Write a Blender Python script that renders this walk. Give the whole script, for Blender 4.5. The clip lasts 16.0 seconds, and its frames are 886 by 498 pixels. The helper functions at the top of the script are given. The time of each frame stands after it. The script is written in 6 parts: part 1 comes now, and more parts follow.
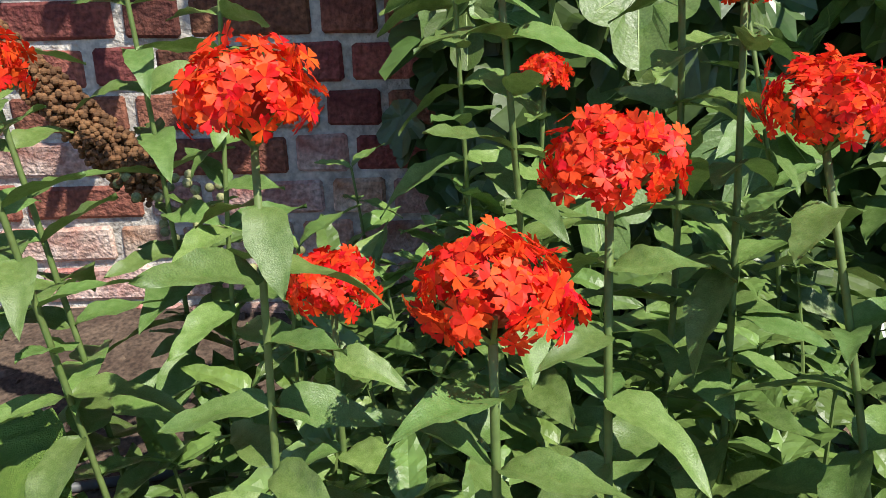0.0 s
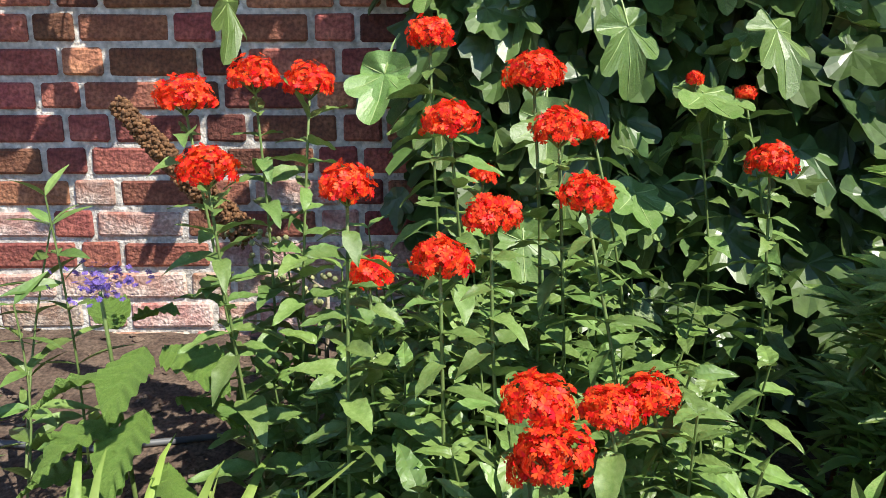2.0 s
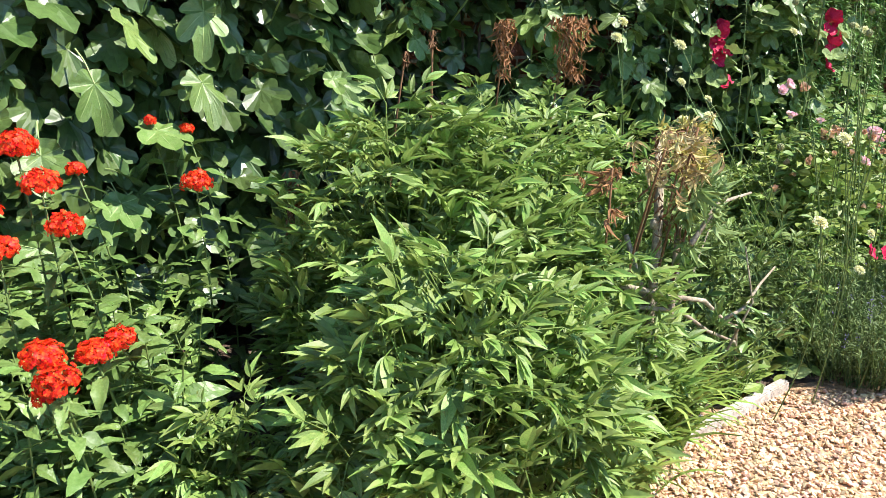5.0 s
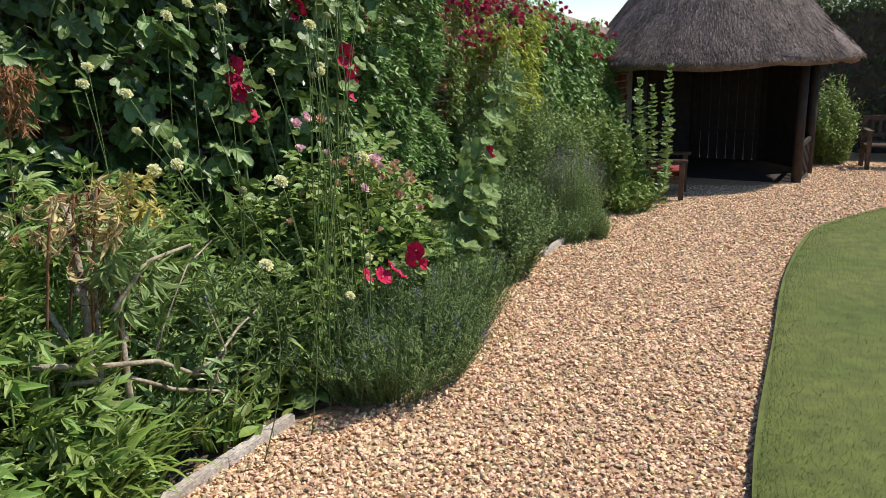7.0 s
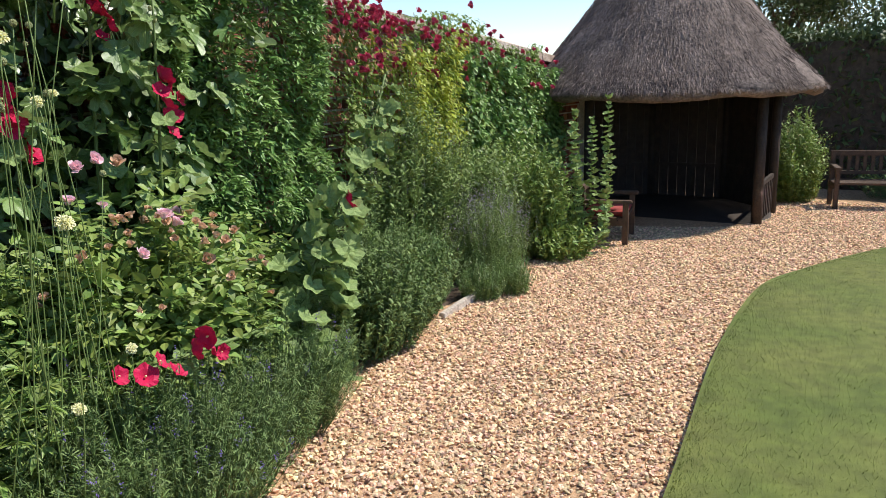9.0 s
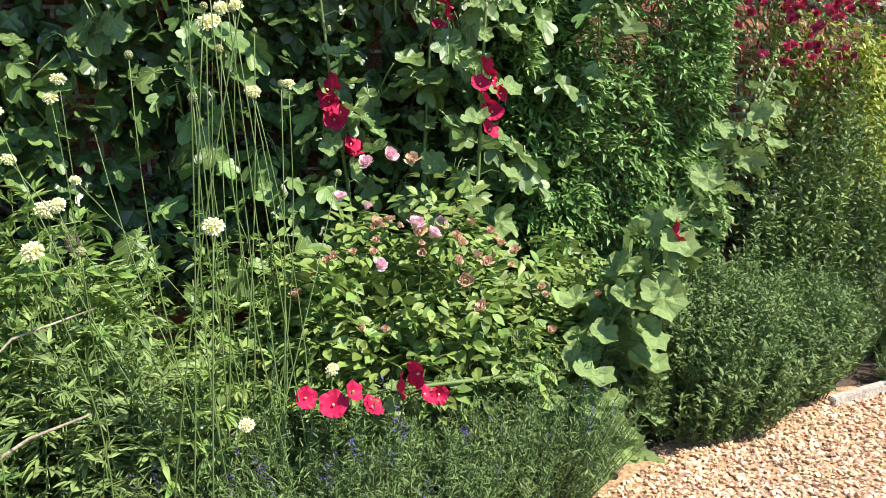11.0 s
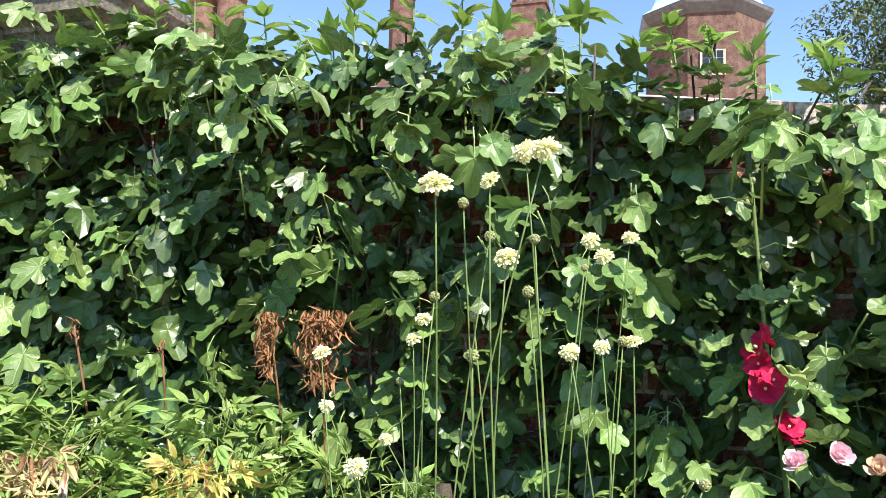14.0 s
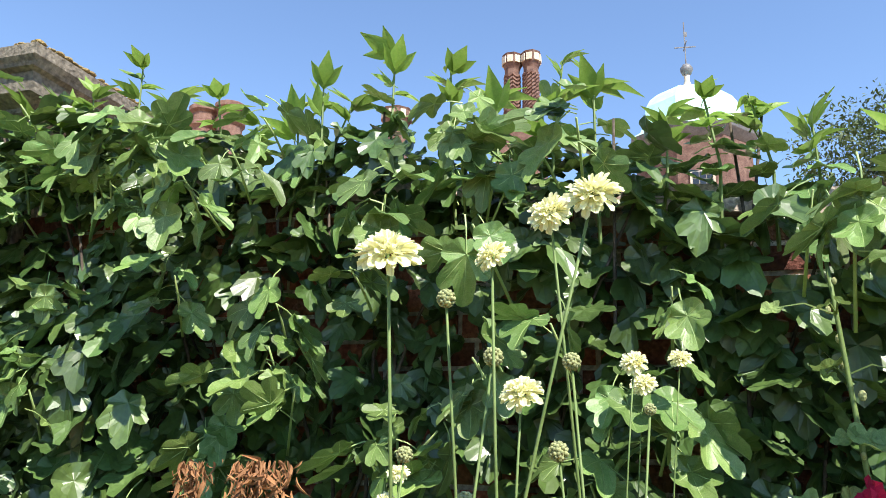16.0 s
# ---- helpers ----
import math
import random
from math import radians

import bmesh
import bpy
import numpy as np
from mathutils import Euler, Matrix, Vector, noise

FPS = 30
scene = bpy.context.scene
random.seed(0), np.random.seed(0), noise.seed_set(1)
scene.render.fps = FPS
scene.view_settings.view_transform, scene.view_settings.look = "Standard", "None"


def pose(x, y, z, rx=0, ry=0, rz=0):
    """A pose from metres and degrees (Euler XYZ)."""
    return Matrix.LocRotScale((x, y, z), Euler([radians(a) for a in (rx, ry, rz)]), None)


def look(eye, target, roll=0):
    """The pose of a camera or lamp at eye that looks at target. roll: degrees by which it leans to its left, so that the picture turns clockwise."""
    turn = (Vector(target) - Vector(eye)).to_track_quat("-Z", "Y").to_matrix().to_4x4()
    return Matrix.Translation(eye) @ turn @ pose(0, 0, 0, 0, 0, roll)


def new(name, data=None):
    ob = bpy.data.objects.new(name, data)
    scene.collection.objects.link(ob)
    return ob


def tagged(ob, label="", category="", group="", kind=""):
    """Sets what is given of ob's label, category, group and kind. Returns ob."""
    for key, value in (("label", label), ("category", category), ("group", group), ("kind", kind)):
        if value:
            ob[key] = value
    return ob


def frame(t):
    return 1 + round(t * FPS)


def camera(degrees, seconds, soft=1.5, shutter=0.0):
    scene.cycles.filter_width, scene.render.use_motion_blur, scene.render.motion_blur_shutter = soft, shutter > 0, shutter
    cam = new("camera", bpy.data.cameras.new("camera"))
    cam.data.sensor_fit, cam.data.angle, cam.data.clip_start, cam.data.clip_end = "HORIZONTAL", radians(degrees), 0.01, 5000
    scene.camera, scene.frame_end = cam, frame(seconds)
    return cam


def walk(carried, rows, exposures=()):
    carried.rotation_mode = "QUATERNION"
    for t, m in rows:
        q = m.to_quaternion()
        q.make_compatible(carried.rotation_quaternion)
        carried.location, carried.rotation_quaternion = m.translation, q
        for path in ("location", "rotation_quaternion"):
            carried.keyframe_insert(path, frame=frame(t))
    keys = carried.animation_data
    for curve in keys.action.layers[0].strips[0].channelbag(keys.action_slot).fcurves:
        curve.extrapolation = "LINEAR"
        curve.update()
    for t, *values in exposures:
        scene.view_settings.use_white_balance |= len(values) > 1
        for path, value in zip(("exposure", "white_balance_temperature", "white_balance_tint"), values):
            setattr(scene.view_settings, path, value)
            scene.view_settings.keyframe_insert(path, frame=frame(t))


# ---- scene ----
cam = camera(61.2, 16.0, soft=0.7)
PATH = [
    (0.0, (-0.468, 0.952, 0.960), (-0.483, 2.849, 0.326), -1.48),
    (0.5, (-0.452, 0.883, 0.991), (-0.471, 2.794, 0.400), -1.00),
    (1.0, (-0.464, 0.757, 1.007), (-0.461, 2.686, 0.479), -0.70),
    (1.5, (-0.500, 0.543, 1.025), (-0.472, 2.487, 0.554), -0.37),
    (2.0, (-0.459, 0.354, 1.040), (-0.428, 2.310, 0.624), -0.04),
    (2.5, (-0.372, 0.188, 1.016), (-0.324, 2.156, 0.664), 0.12),
    (3.0, (-0.294, -0.017, 0.996), (-0.193, 1.956, 0.685), -0.10),
    (5.3, (-0.450, -0.467, 1.306), (0.741, 1.035, 0.737), -0.90),
    (5.5, (-0.405, -0.506, 1.312), (0.857, 0.937, 0.741), -1.13),
    (6.0, (-0.215, -0.616, 1.319), (1.190, 0.693, 0.759), -2.06),
    (6.5, (0.001, -0.757, 1.311), (1.523, 0.423, 0.769), -2.72),
    (7.0, (0.183, -0.914, 1.364), (1.802, 0.138, 0.842), -2.24),
    (7.5, (0.395, -0.978, 1.356), (2.078, -0.014, 0.869), -2.24),
    (8.0, (0.649, -0.975, 1.368), (2.359, -0.049, 0.898), -2.04),
    (8.2, (0.755, -0.985, 1.356), (2.472, -0.068, 0.894), -2.06),
    (10.3, (1.912, -1.032, 1.318), (3.102, 0.510, 0.862), -0.71),
    (10.5, (1.989, -1.025, 1.315), (3.056, 0.604, 0.859), -0.68),
    (11.0, (2.201, -0.975, 1.300), (2.894, 0.851, 0.870), -1.11),
    (11.5, (2.371, -0.915, 1.285), (2.699, 1.021, 0.906), -1.49),
    (12.0, (2.530, -0.874, 1.280), (2.531, 1.103, 0.983), -0.92),
    (12.5, (2.585, -0.786, 1.301), (2.331, 1.188, 1.110), -0.72),
    (13.0, (2.558, -0.635, 1.332), (2.132, 1.318, 1.266), 0.24),
    (13.5, (2.604, -0.480, 1.339), (2.050, 1.441, 1.403), 0.94),
    (14.0, (2.656, -0.313, 1.348), (2.053, 1.585, 1.528), 1.61),
    (14.5, (2.632, -0.182, 1.348), (2.014, 1.700, 1.626), 1.81),
    (15.0, (2.536, -0.023, 1.368), (1.944, 1.852, 1.736), 1.55),
    (15.5, (2.503, 0.125, 1.390), (1.934, 1.991, 1.828), 1.82),
    (16.0, (2.512, 0.228, 1.408), (1.932, 2.076, 1.906), 1.36),
]
walk(cam, [(t, look(eye, target, roll)) for t, eye, target, roll in PATH],
     exposures=[(0.0, 0.42), (1.5, 0.58), (3.0, 0.92), (5.5, 1.06), (6.5, 0.32), (7.0, 0.11), (8.0, 0.15), (9.3, 0.42), (10.5, 0.75), (12.5, 0.88), (13.5, 1.00), (14.5, 1.12), (16.0, 1.00)])

# ---- world, sun ----
SUN = Vector((0.43, -0.42, 0.80)).normalized()
world = bpy.data.worlds.new("sky")
scene.world = world
world.use_nodes = True
wn = world.node_tree
sky = wn.nodes.new("ShaderNodeTexSky")
sky.sky_type = "NISHITA"
sky.sun_disc = False
sky.sun_elevation = math.asin(SUN.z)
sky.sun_rotation = math.atan2(SUN.x, SUN.y)
sky.air_density, sky.dust_density, sky.ozone_density = 0.85, 0.0, 3.0
wn.links.new(sky.outputs[0], wn.nodes["Background"].inputs[0])
wn.nodes["Background"].inputs[1].default_value = 0.15
sun_data = bpy.data.lights.new("sun", "SUN")
sun_data.energy, sun_data.angle, sun_data.color = 5.0, radians(0.5), (1.0, 0.95, 0.86)
sun_lamp = new("sun", sun_data)
sun_lamp.matrix_world = look(SUN * 30, (0, 0, 0))

# ---- materials ----
def mat(name, colour, rough=0.7, vary=0.0, other=None, scale=8.0, bump=0.0, bump_scale=60.0, island=0.0, obj=0.0, translucent=0.0, metal=0.0, spec=0.4, detail=6.0, hue=0.0):
    """A surface: two colours mixed by noise at two scales, light and dark by piece, grain as bump, light through leaves."""
    m = bpy.data.materials.new(name)
    m.use_nodes = True
    t = m.node_tree
    b = t.nodes["Principled BSDF"]
    geo = t.nodes.new("ShaderNodeNewGeometry")
    coord = t.nodes.new("ShaderNodeTexCoord")
    n1 = t.nodes.new("ShaderNodeTexNoise")
    n1.inputs["Scale"].default_value, n1.inputs["Detail"].default_value = scale, detail
    t.links.new(coord.outputs["Object"], n1.inputs["Vector"])
    mix = t.nodes.new("ShaderNodeMix")
    mix.data_type = "RGBA"
    mix.inputs[6].default_value = (*colour, 1)
    mix.inputs[7].default_value = (*(other or colour), 1)
    ramp = t.nodes.new("ShaderNodeMapRange")
    ramp.inputs[1].default_value, ramp.inputs[2].default_value = 0.35, 0.65
    t.links.new(n1.outputs["Fac"], ramp.inputs[0])
    t.links.new(ramp.outputs[0], mix.inputs[0])
    hsv = t.nodes.new("ShaderNodeHueSaturation")
    t.links.new(mix.outputs[2], hsv.inputs["Color"])
    value = None
    if island or obj:
        if island:
            src = geo.outputs["Random Per Island"]
        else:
            src = t.nodes.new("ShaderNodeObjectInfo").outputs["Random"]
        mr = t.nodes.new("ShaderNodeMapRange")
        k = island or obj
        mr.inputs[3].default_value, mr.inputs[4].default_value = 1 - k, 1 + k
        t.links.new(src, mr.inputs[0])
        value = mr.outputs[0]
        if hue:
            mh = t.nodes.new("ShaderNodeMapRange")
            mh.inputs[3].default_value, mh.inputs[4].default_value = 0.5 - hue, 0.5 + hue
            mul = t.nodes.new("ShaderNodeMath")
            mul.operation = "MULTIPLY"
            mul.inputs[1].default_value = 7.31
            fr = t.nodes.new("ShaderNodeMath")
            fr.operation = "FRACT"
            t.links.new(src, mul.inputs[0])
            t.links.new(mul.outputs[0], fr.inputs[0])
            t.links.new(fr.outputs[0], mh.inputs[0])
            t.links.new(mh.outputs[0], hsv.inputs["Hue"])
    if vary:
        n2 = t.nodes.new("ShaderNodeTexNoise")
        n2.inputs["Scale"].default_value = scale * 7
        t.links.new(coord.outputs["Object"], n2.inputs["Vector"])
        m2 = t.nodes.new("ShaderNodeMapRange")
        m2.inputs[1].default_value, m2.inputs[2].default_value = 0.3, 0.7
        m2.inputs[3].default_value, m2.inputs[4].default_value = 1 - vary, 1 + vary
        t.links.new(n2.outputs["Fac"], m2.inputs[0])
        if value is not None:
            p = t.nodes.new("ShaderNodeMath")
            p.operation = "MULTIPLY"
            t.links.new(value, p.inputs[0])
            t.links.new(m2.outputs[0], p.inputs[1])
            value = p.outputs[0]
        else:
            value = m2.outputs[0]
    if value is not None:
        t.links.new(value, hsv.inputs["Value"])
    t.links.new(hsv.outputs["Color"], b.inputs["Base Color"])
    b.inputs["Roughness"].default_value = rough
    b.inputs["Metallic"].default_value = metal
    b.inputs["Specular IOR Level"].default_value = spec
    if bump:
        nb = t.nodes.new("ShaderNodeTexNoise")
        nb.inputs["Scale"].default_value, nb.inputs["Detail"].default_value = bump_scale, 8
        t.links.new(coord.outputs["Object"], nb.inputs["Vector"])
        bp = t.nodes.new("ShaderNodeBump")
        bp.inputs["Strength"].default_value, bp.inputs["Distance"].default_value = bump, 0.01
        t.links.new(nb.outputs["Fac"], bp.inputs["Height"])
        t.links.new(bp.outputs["Normal"], b.inputs["Normal"])
    if translucent:
        tr = t.nodes.new("ShaderNodeBsdfTranslucent")
        t.links.new(hsv.outputs["Color"], tr.inputs["Color"])
        ms = t.nodes.new("ShaderNodeMixShader")
        ms.inputs[0].default_value = translucent
        t.links.new(b.outputs[0], ms.inputs[1])
        t.links.new(tr.outputs[0], ms.inputs[2])
        t.links.new(ms.outputs[0], t.nodes["Material Output"].inputs["Surface"])
    return m


M_GRAVEL = mat("gravel_ground", (0.29, 0.165, 0.085), 0.9, 0.5, (0.56, 0.36, 0.21), 45, 0.9, 70)
M_STONE = mat("flint_chips", (0.588, 0.377, 0.218), 0.75, 0.15, (0.725, 0.534, 0.353), 60, island=0.52, hue=0.030)
M_SOIL = mat("soil", (0.065, 0.042, 0.030), 0.95, 0.5, (0.115, 0.080, 0.057), 16, 1.0, 40)
M_CLOD = mat("soil_clods", (0.080, 0.052, 0.036), 0.95, 0.3, (0.140, 0.100, 0.072), 30, island=0.4)
M_LAWN = mat("lawn_turf", (0.084, 0.112, 0.019), 0.9, 0.22, (0.120, 0.133, 0.029), 1.7, 0.3, 160)
M_BLADE = mat("grass_blades", (0.112, 0.155, 0.024), 0.6, 0.0, (0.162, 0.180, 0.038), 3, island=0.45, translucent=0.3)
M_TURFSIDE = mat("turf_side", (0.05, 0.035, 0.022), 0.95, 0.3, (0.08, 0.05, 0.03), 20, 0.8, 60)
M_BRICK = mat("brick", (0.185, 0.058, 0.044), 0.92, 0.40, (0.330, 0.125, 0.080), 14, 1.0, 70, obj=0.65, hue=0.02)
M_BRICKPALE = mat("limewashed_brick", (0.34, 0.15, 0.105), 0.95, 0.35, (0.60, 0.47, 0.39), 14, 0.9, 90, obj=0.25, hue=0.02)
M_BRICKS = mat("brick_run", (0.224, 0.072, 0.047), 0.9, 0.35, (0.304, 0.136, 0.085), 9, 0.9, 90, island=0.5, hue=0.015)
M_MORTAR = mat("mortar", (0.44, 0.40, 0.35), 0.95, 0.30, (0.62, 0.58, 0.51), 9, 1.0, 70)
# paler than the cap's stone: sunlight on the wall top put into the colour
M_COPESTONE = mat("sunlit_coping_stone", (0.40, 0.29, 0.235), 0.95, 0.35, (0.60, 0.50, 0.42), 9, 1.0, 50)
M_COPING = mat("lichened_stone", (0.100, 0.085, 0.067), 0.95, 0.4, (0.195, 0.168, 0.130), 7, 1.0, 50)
M_MOSS = mat("dry_moss", (0.22, 0.15, 0.06), 0.95, 0.4, (0.36, 0.27, 0.12), 30, 1.0, 90)
M_BOARD = mat("weathered_board", (0.40, 0.34, 0.28), 0.85, 0.3, (0.52, 0.46, 0.40), 10, 0.5, 90)
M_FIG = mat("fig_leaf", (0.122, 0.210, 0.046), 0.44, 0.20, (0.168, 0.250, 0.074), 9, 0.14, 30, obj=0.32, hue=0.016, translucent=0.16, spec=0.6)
# darker copy of the fig leaf: shade among the inner leaves put into the colour
M_FIGSHADE = mat("shaded_fig_leaf", (0.056, 0.104, 0.024), 0.40, 0.18, (0.082, 0.136, 0.036), 9, 0.14, 30, island=0.30, hue=0.012, translucent=0.05, spec=0.7)
M_RIB = mat("pale_leaf_rib", (0.26, 0.36, 0.12), 0.55, 0.1, (0.30, 0.38, 0.15), 20)
M_FIGY = mat("young_fig_leaf", (0.190, 0.315, 0.055), 0.42, 0.12, (0.240, 0.355, 0.075), 9, 0.15, 70, obj=0.28, translucent=0.40)
M_LYCHLEAF = mat("lychnis_stem_leaf", (0.118, 0.202, 0.046), 0.44, 0.2, (0.168, 0.255, 0.074), 12, 0.15, 60, obj=0.22, hue=0.012, translucent=0.12, spec=0.5)
M_LYCH = mat("lychnis_leaf", (0.120, 0.204, 0.044), 0.44, 0.18, (0.168, 0.254, 0.068), 12, 0.2, 70, island=0.30, hue=0.01, translucent=0.13, spec=0.6)
M_PEONY = mat("peony_leaf", (0.190, 0.305, 0.066), 0.46, 0.20, (0.280, 0.368, 0.104), 8, 0.15, 60, island=0.32, hue=0.014, translucent=0.34, spec=0.5)
M_STRAP = mat("strap_leaf", (0.205, 0.310, 0.062), 0.45, 0.1, (0.290, 0.385, 0.090), 6, island=0.3, hue=0.012, translucent=0.28)
M_STRAPLEAF = mat("long_strap_leaf", (0.195, 0.300, 0.060), 0.45, 0.15, (0.275, 0.370, 0.086), 6, obj=0.34, hue=0.012, translucent=0.28)
M_ROSELEAF = mat("rose_leaf", (0.176, 0.270, 0.059), 0.5, 0.12, (0.248, 0.322, 0.081), 9, island=0.35, hue=0.02, translucent=0.25)
M_HOLLYLEAF = mat("hollyhock_leaf", (0.215, 0.310, 0.098), 0.62, 0.15, (0.280, 0.370, 0.128), 9, 0.4, 60, island=0.25, translucent=0.25)
M_HYSSOP = mat("hyssop_leaf", (0.112, 0.184, 0.052), 0.65, 0.1, (0.172, 0.240, 0.076), 9, island=0.4, translucent=0.2)
M_GREY = mat("grey_green_leaf", (0.166, 0.243, 0.069), 0.65, 0.1, (0.238, 0.312, 0.097), 9, island=0.35, translucent=0.2)
M_JASMINE = mat("climber_leaf", (0.140, 0.258, 0.066), 0.45, 0.1, (0.225, 0.345, 0.098), 6, island=0.4, hue=0.01, translucent=0.2)
M_YELLOW = mat("golden_leaf", (0.314, 0.389, 0.051), 0.5, 0.1, (0.399, 0.431, 0.063), 6, island=0.3, hue=0.02, translucent=0.3)
M_SAGE = mat("wrinkled_leaf", (0.200, 0.349, 0.065), 0.6, 0.15, (0.257, 0.407, 0.084), 30, 0.9, 120, island=0.15, translucent=0.2)
M_DRYLEAF = mat("withered_leaf", (0.40, 0.29, 0.12), 0.85, 0.2, (0.52, 0.42, 0.21), 12, island=0.4, hue=0.02, translucent=0.2)
M_YELLOWING = mat("yellowing_leaf", (0.46, 0.38, 0.085), 0.75, 0.2, (0.56, 0.50, 0.17), 12, island=0.25, hue=0.02, translucent=0.25)
M_BROWN = mat("brown_seedhead", (0.16, 0.075, 0.035), 0.85, 0.2, (0.25, 0.13, 0.06), 20, island=0.45)
M_SEED = mat("buddleia_seed", (0.120, 0.056, 0.024), 0.85, 0.2, (0.21, 0.105, 0.044), 30, island=0.45)
M_RUST = mat("rusty_dry_leaf", (0.255, 0.111, 0.047), 0.85, 0.2, (0.357, 0.178, 0.076), 20, island=0.35, translucent=0.15)
M_STEM = mat("green_stem", (0.112, 0.172, 0.044), 0.6, 0.15, (0.150, 0.208, 0.062), 20)
M_WOODY = mat("bare_twig", (0.274, 0.215, 0.149), 0.85, 0.3, (0.442, 0.377, 0.277), 14, 0.7, 60)
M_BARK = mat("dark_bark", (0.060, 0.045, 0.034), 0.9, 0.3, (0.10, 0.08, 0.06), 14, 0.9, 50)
M_RED = mat("scarlet_petal", (0.80, 0.036, 0.014), 0.5, 0.12, (0.88, 0.078, 0.016), 40, island=0.28, hue=0.010, translucent=0.30, spec=0.25)
# dark red for the shade seen between the scarlet florets
M_GAPSHADE = mat("floret_gap_shade", (0.30, 0.024, 0.012), 0.8, 0.2, (0.16, 0.05, 0.02), 60)
M_CREAM = mat("cream_petal", (0.84, 0.81, 0.42), 0.6, 0.05, (0.86, 0.84, 0.56), 30, island=0.10, translucent=0.25)
M_CREAMEYE = mat("cream_centre", (0.55, 0.52, 0.18), 0.7, 0.2, (0.66, 0.62, 0.26), 60, island=0.2)
M_BUD = mat("green_bud", (0.22, 0.25, 0.10), 0.8, 0.25, (0.33, 0.33, 0.16), 60, island=0.3)
M_PINK = mat("pink_petal", (0.839, 0.450, 0.546), 0.55, 0.08, (0.900, 0.720, 0.720), 20, island=0.15, translucent=0.25)
M_FADED = mat("faded_petal", (0.55, 0.34, 0.20), 0.7, 0.15, (0.68, 0.46, 0.32), 20, island=0.25, translucent=0.2)
M_MAGENTA = mat("crimson_petal", (0.420, 0.008, 0.052), 0.55, 0.15, (0.540, 0.020, 0.082), 18, island=0.2, translucent=0.12, spec=0.2)
M_DEEPROSE = mat("crimson_rose_petal", (0.42, 0.026, 0.085), 0.55, 0.15, (0.55, 0.075, 0.150), 18, island=0.25, translucent=0.2)
M_EYE = mat("pale_yellow_eye", (0.75, 0.70, 0.35), 0.7)
M_PURPLE = mat("purple_floret", (0.115, 0.070, 0.30), 0.6, 0.1, (0.17, 0.11, 0.36), 30, island=0.3, translucent=0.15)
M_LILAC = mat("lilac_floret", (0.252, 0.187, 0.306), 0.6, 0.1, (0.315, 0.238, 0.357), 30, island=0.3, translucent=0.15)
M_THATCH = mat("thatch_reed", (0.150, 0.113, 0.098), 0.95, 0.4, (0.255, 0.195, 0.168), 5, 0.9, 60, island=0.2)
M_DARKWOOD = mat("dark_stained_wood", (0.030, 0.022, 0.018), 0.7, 0.3, (0.048, 0.034, 0.026), 12, 0.4, 60)
M_TEAK = mat("dark_teak", (0.070, 0.042, 0.028), 0.65, 0.3, (0.11, 0.07, 0.045), 14, 0.4, 70)
M_CUSHION = mat("red_cushion", (0.26, 0.045, 0.035), 0.9, 0.15, (0.32, 0.06, 0.05), 14)
M_FLAG = mat("flagstone", (0.36, 0.32, 0.27), 0.9, 0.25, (0.44, 0.40, 0.34), 8, 0.5, 60)
M_COPPER = mat("verdigris_copper", (0.44, 0.74, 0.66), 0.55, 0.08, (0.52, 0.80, 0.73), 1.2, 0.1, 30)
M_LEAD = mat("lead", (0.12, 0.12, 0.125), 0.5, 0.2, (0.18, 0.18, 0.19), 6)
M_FARBRICK = mat("tudor_brick", (0.100, 0.050, 0.038), 0.9, 0.35, (0.170, 0.102, 0.078), 4, 0.5, 9, island=0.35)
M_PALESTONE = mat("pale_dressing", (0.50, 0.42, 0.32), 0.9, 0.2, (0.58, 0.50, 0.40), 4)
M_GLASSY = mat("dark_pane", (0.02, 0.025, 0.03), 0.08, spec=0.6)
M_CROWN = mat("tree_leaf", (0.054, 0.092, 0.028), 0.6, 0.1, (0.092, 0.132, 0.042), 1.5, island=0.45, translucent=0.15)
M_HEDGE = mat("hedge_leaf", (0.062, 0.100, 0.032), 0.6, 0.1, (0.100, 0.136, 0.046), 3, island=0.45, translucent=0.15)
M_HOSE = mat("grey_pipe", (0.11, 0.115, 0.12), 0.5, 0.1)

# ---- mesh tools ----
RNG = np.random.default_rng(7)


def smoothed(me, on=True):
    me.polygons.foreach_set("use_smooth", [on] * len(me.polygons))
    me.update()


def tri_mesh(name, verts, tris, material, smooth=False):
    me = bpy.data.meshes.new(name)
    verts, tris = np.asarray(verts, np.float32), np.asarray(tris, np.int32)
    me.vertices.add(len(verts))
    me.vertices.foreach_set("co", verts.ravel())
    me.loops.add(len(tris) * 3)
    me.loops.foreach_set("vertex_index", tris.ravel())
    me.polygons.add(len(tris))
    me.polygons.foreach_set("loop_start", np.arange(len(tris), dtype=np.int32) * 3)
    me.update(calc_edges=True)
    me.validate()
    me.materials.append(material)
    smoothed(me, smooth)
    return me


def part(name, data, material, parent, label="", smooth=False, kind=""):
    """Links a bmesh, or (verts, tris), as one mesh object under a thing."""
    if isinstance(data, bmesh.types.BMesh):
        me = bpy.data.meshes.new(name)
        data.to_mesh(me)
        data.free()
        me.materials.append(material)
        smoothed(me, smooth)
    elif isinstance(data, bpy.types.Mesh):
        me = data
    else:
        me = tri_mesh(name, data[0], data[1], material, smooth)
    ob = new(name, me)
    if parent is not None:
        ob.parent = parent
    return tagged(ob, label, kind=kind)


def thing(name, label, category, at=(0, 0, 0), group="", kind=""):
    ob = new(name)
    ob.empty_display_size = 0.1
    ob.location = at
    return tagged(ob, label, category, group, kind)


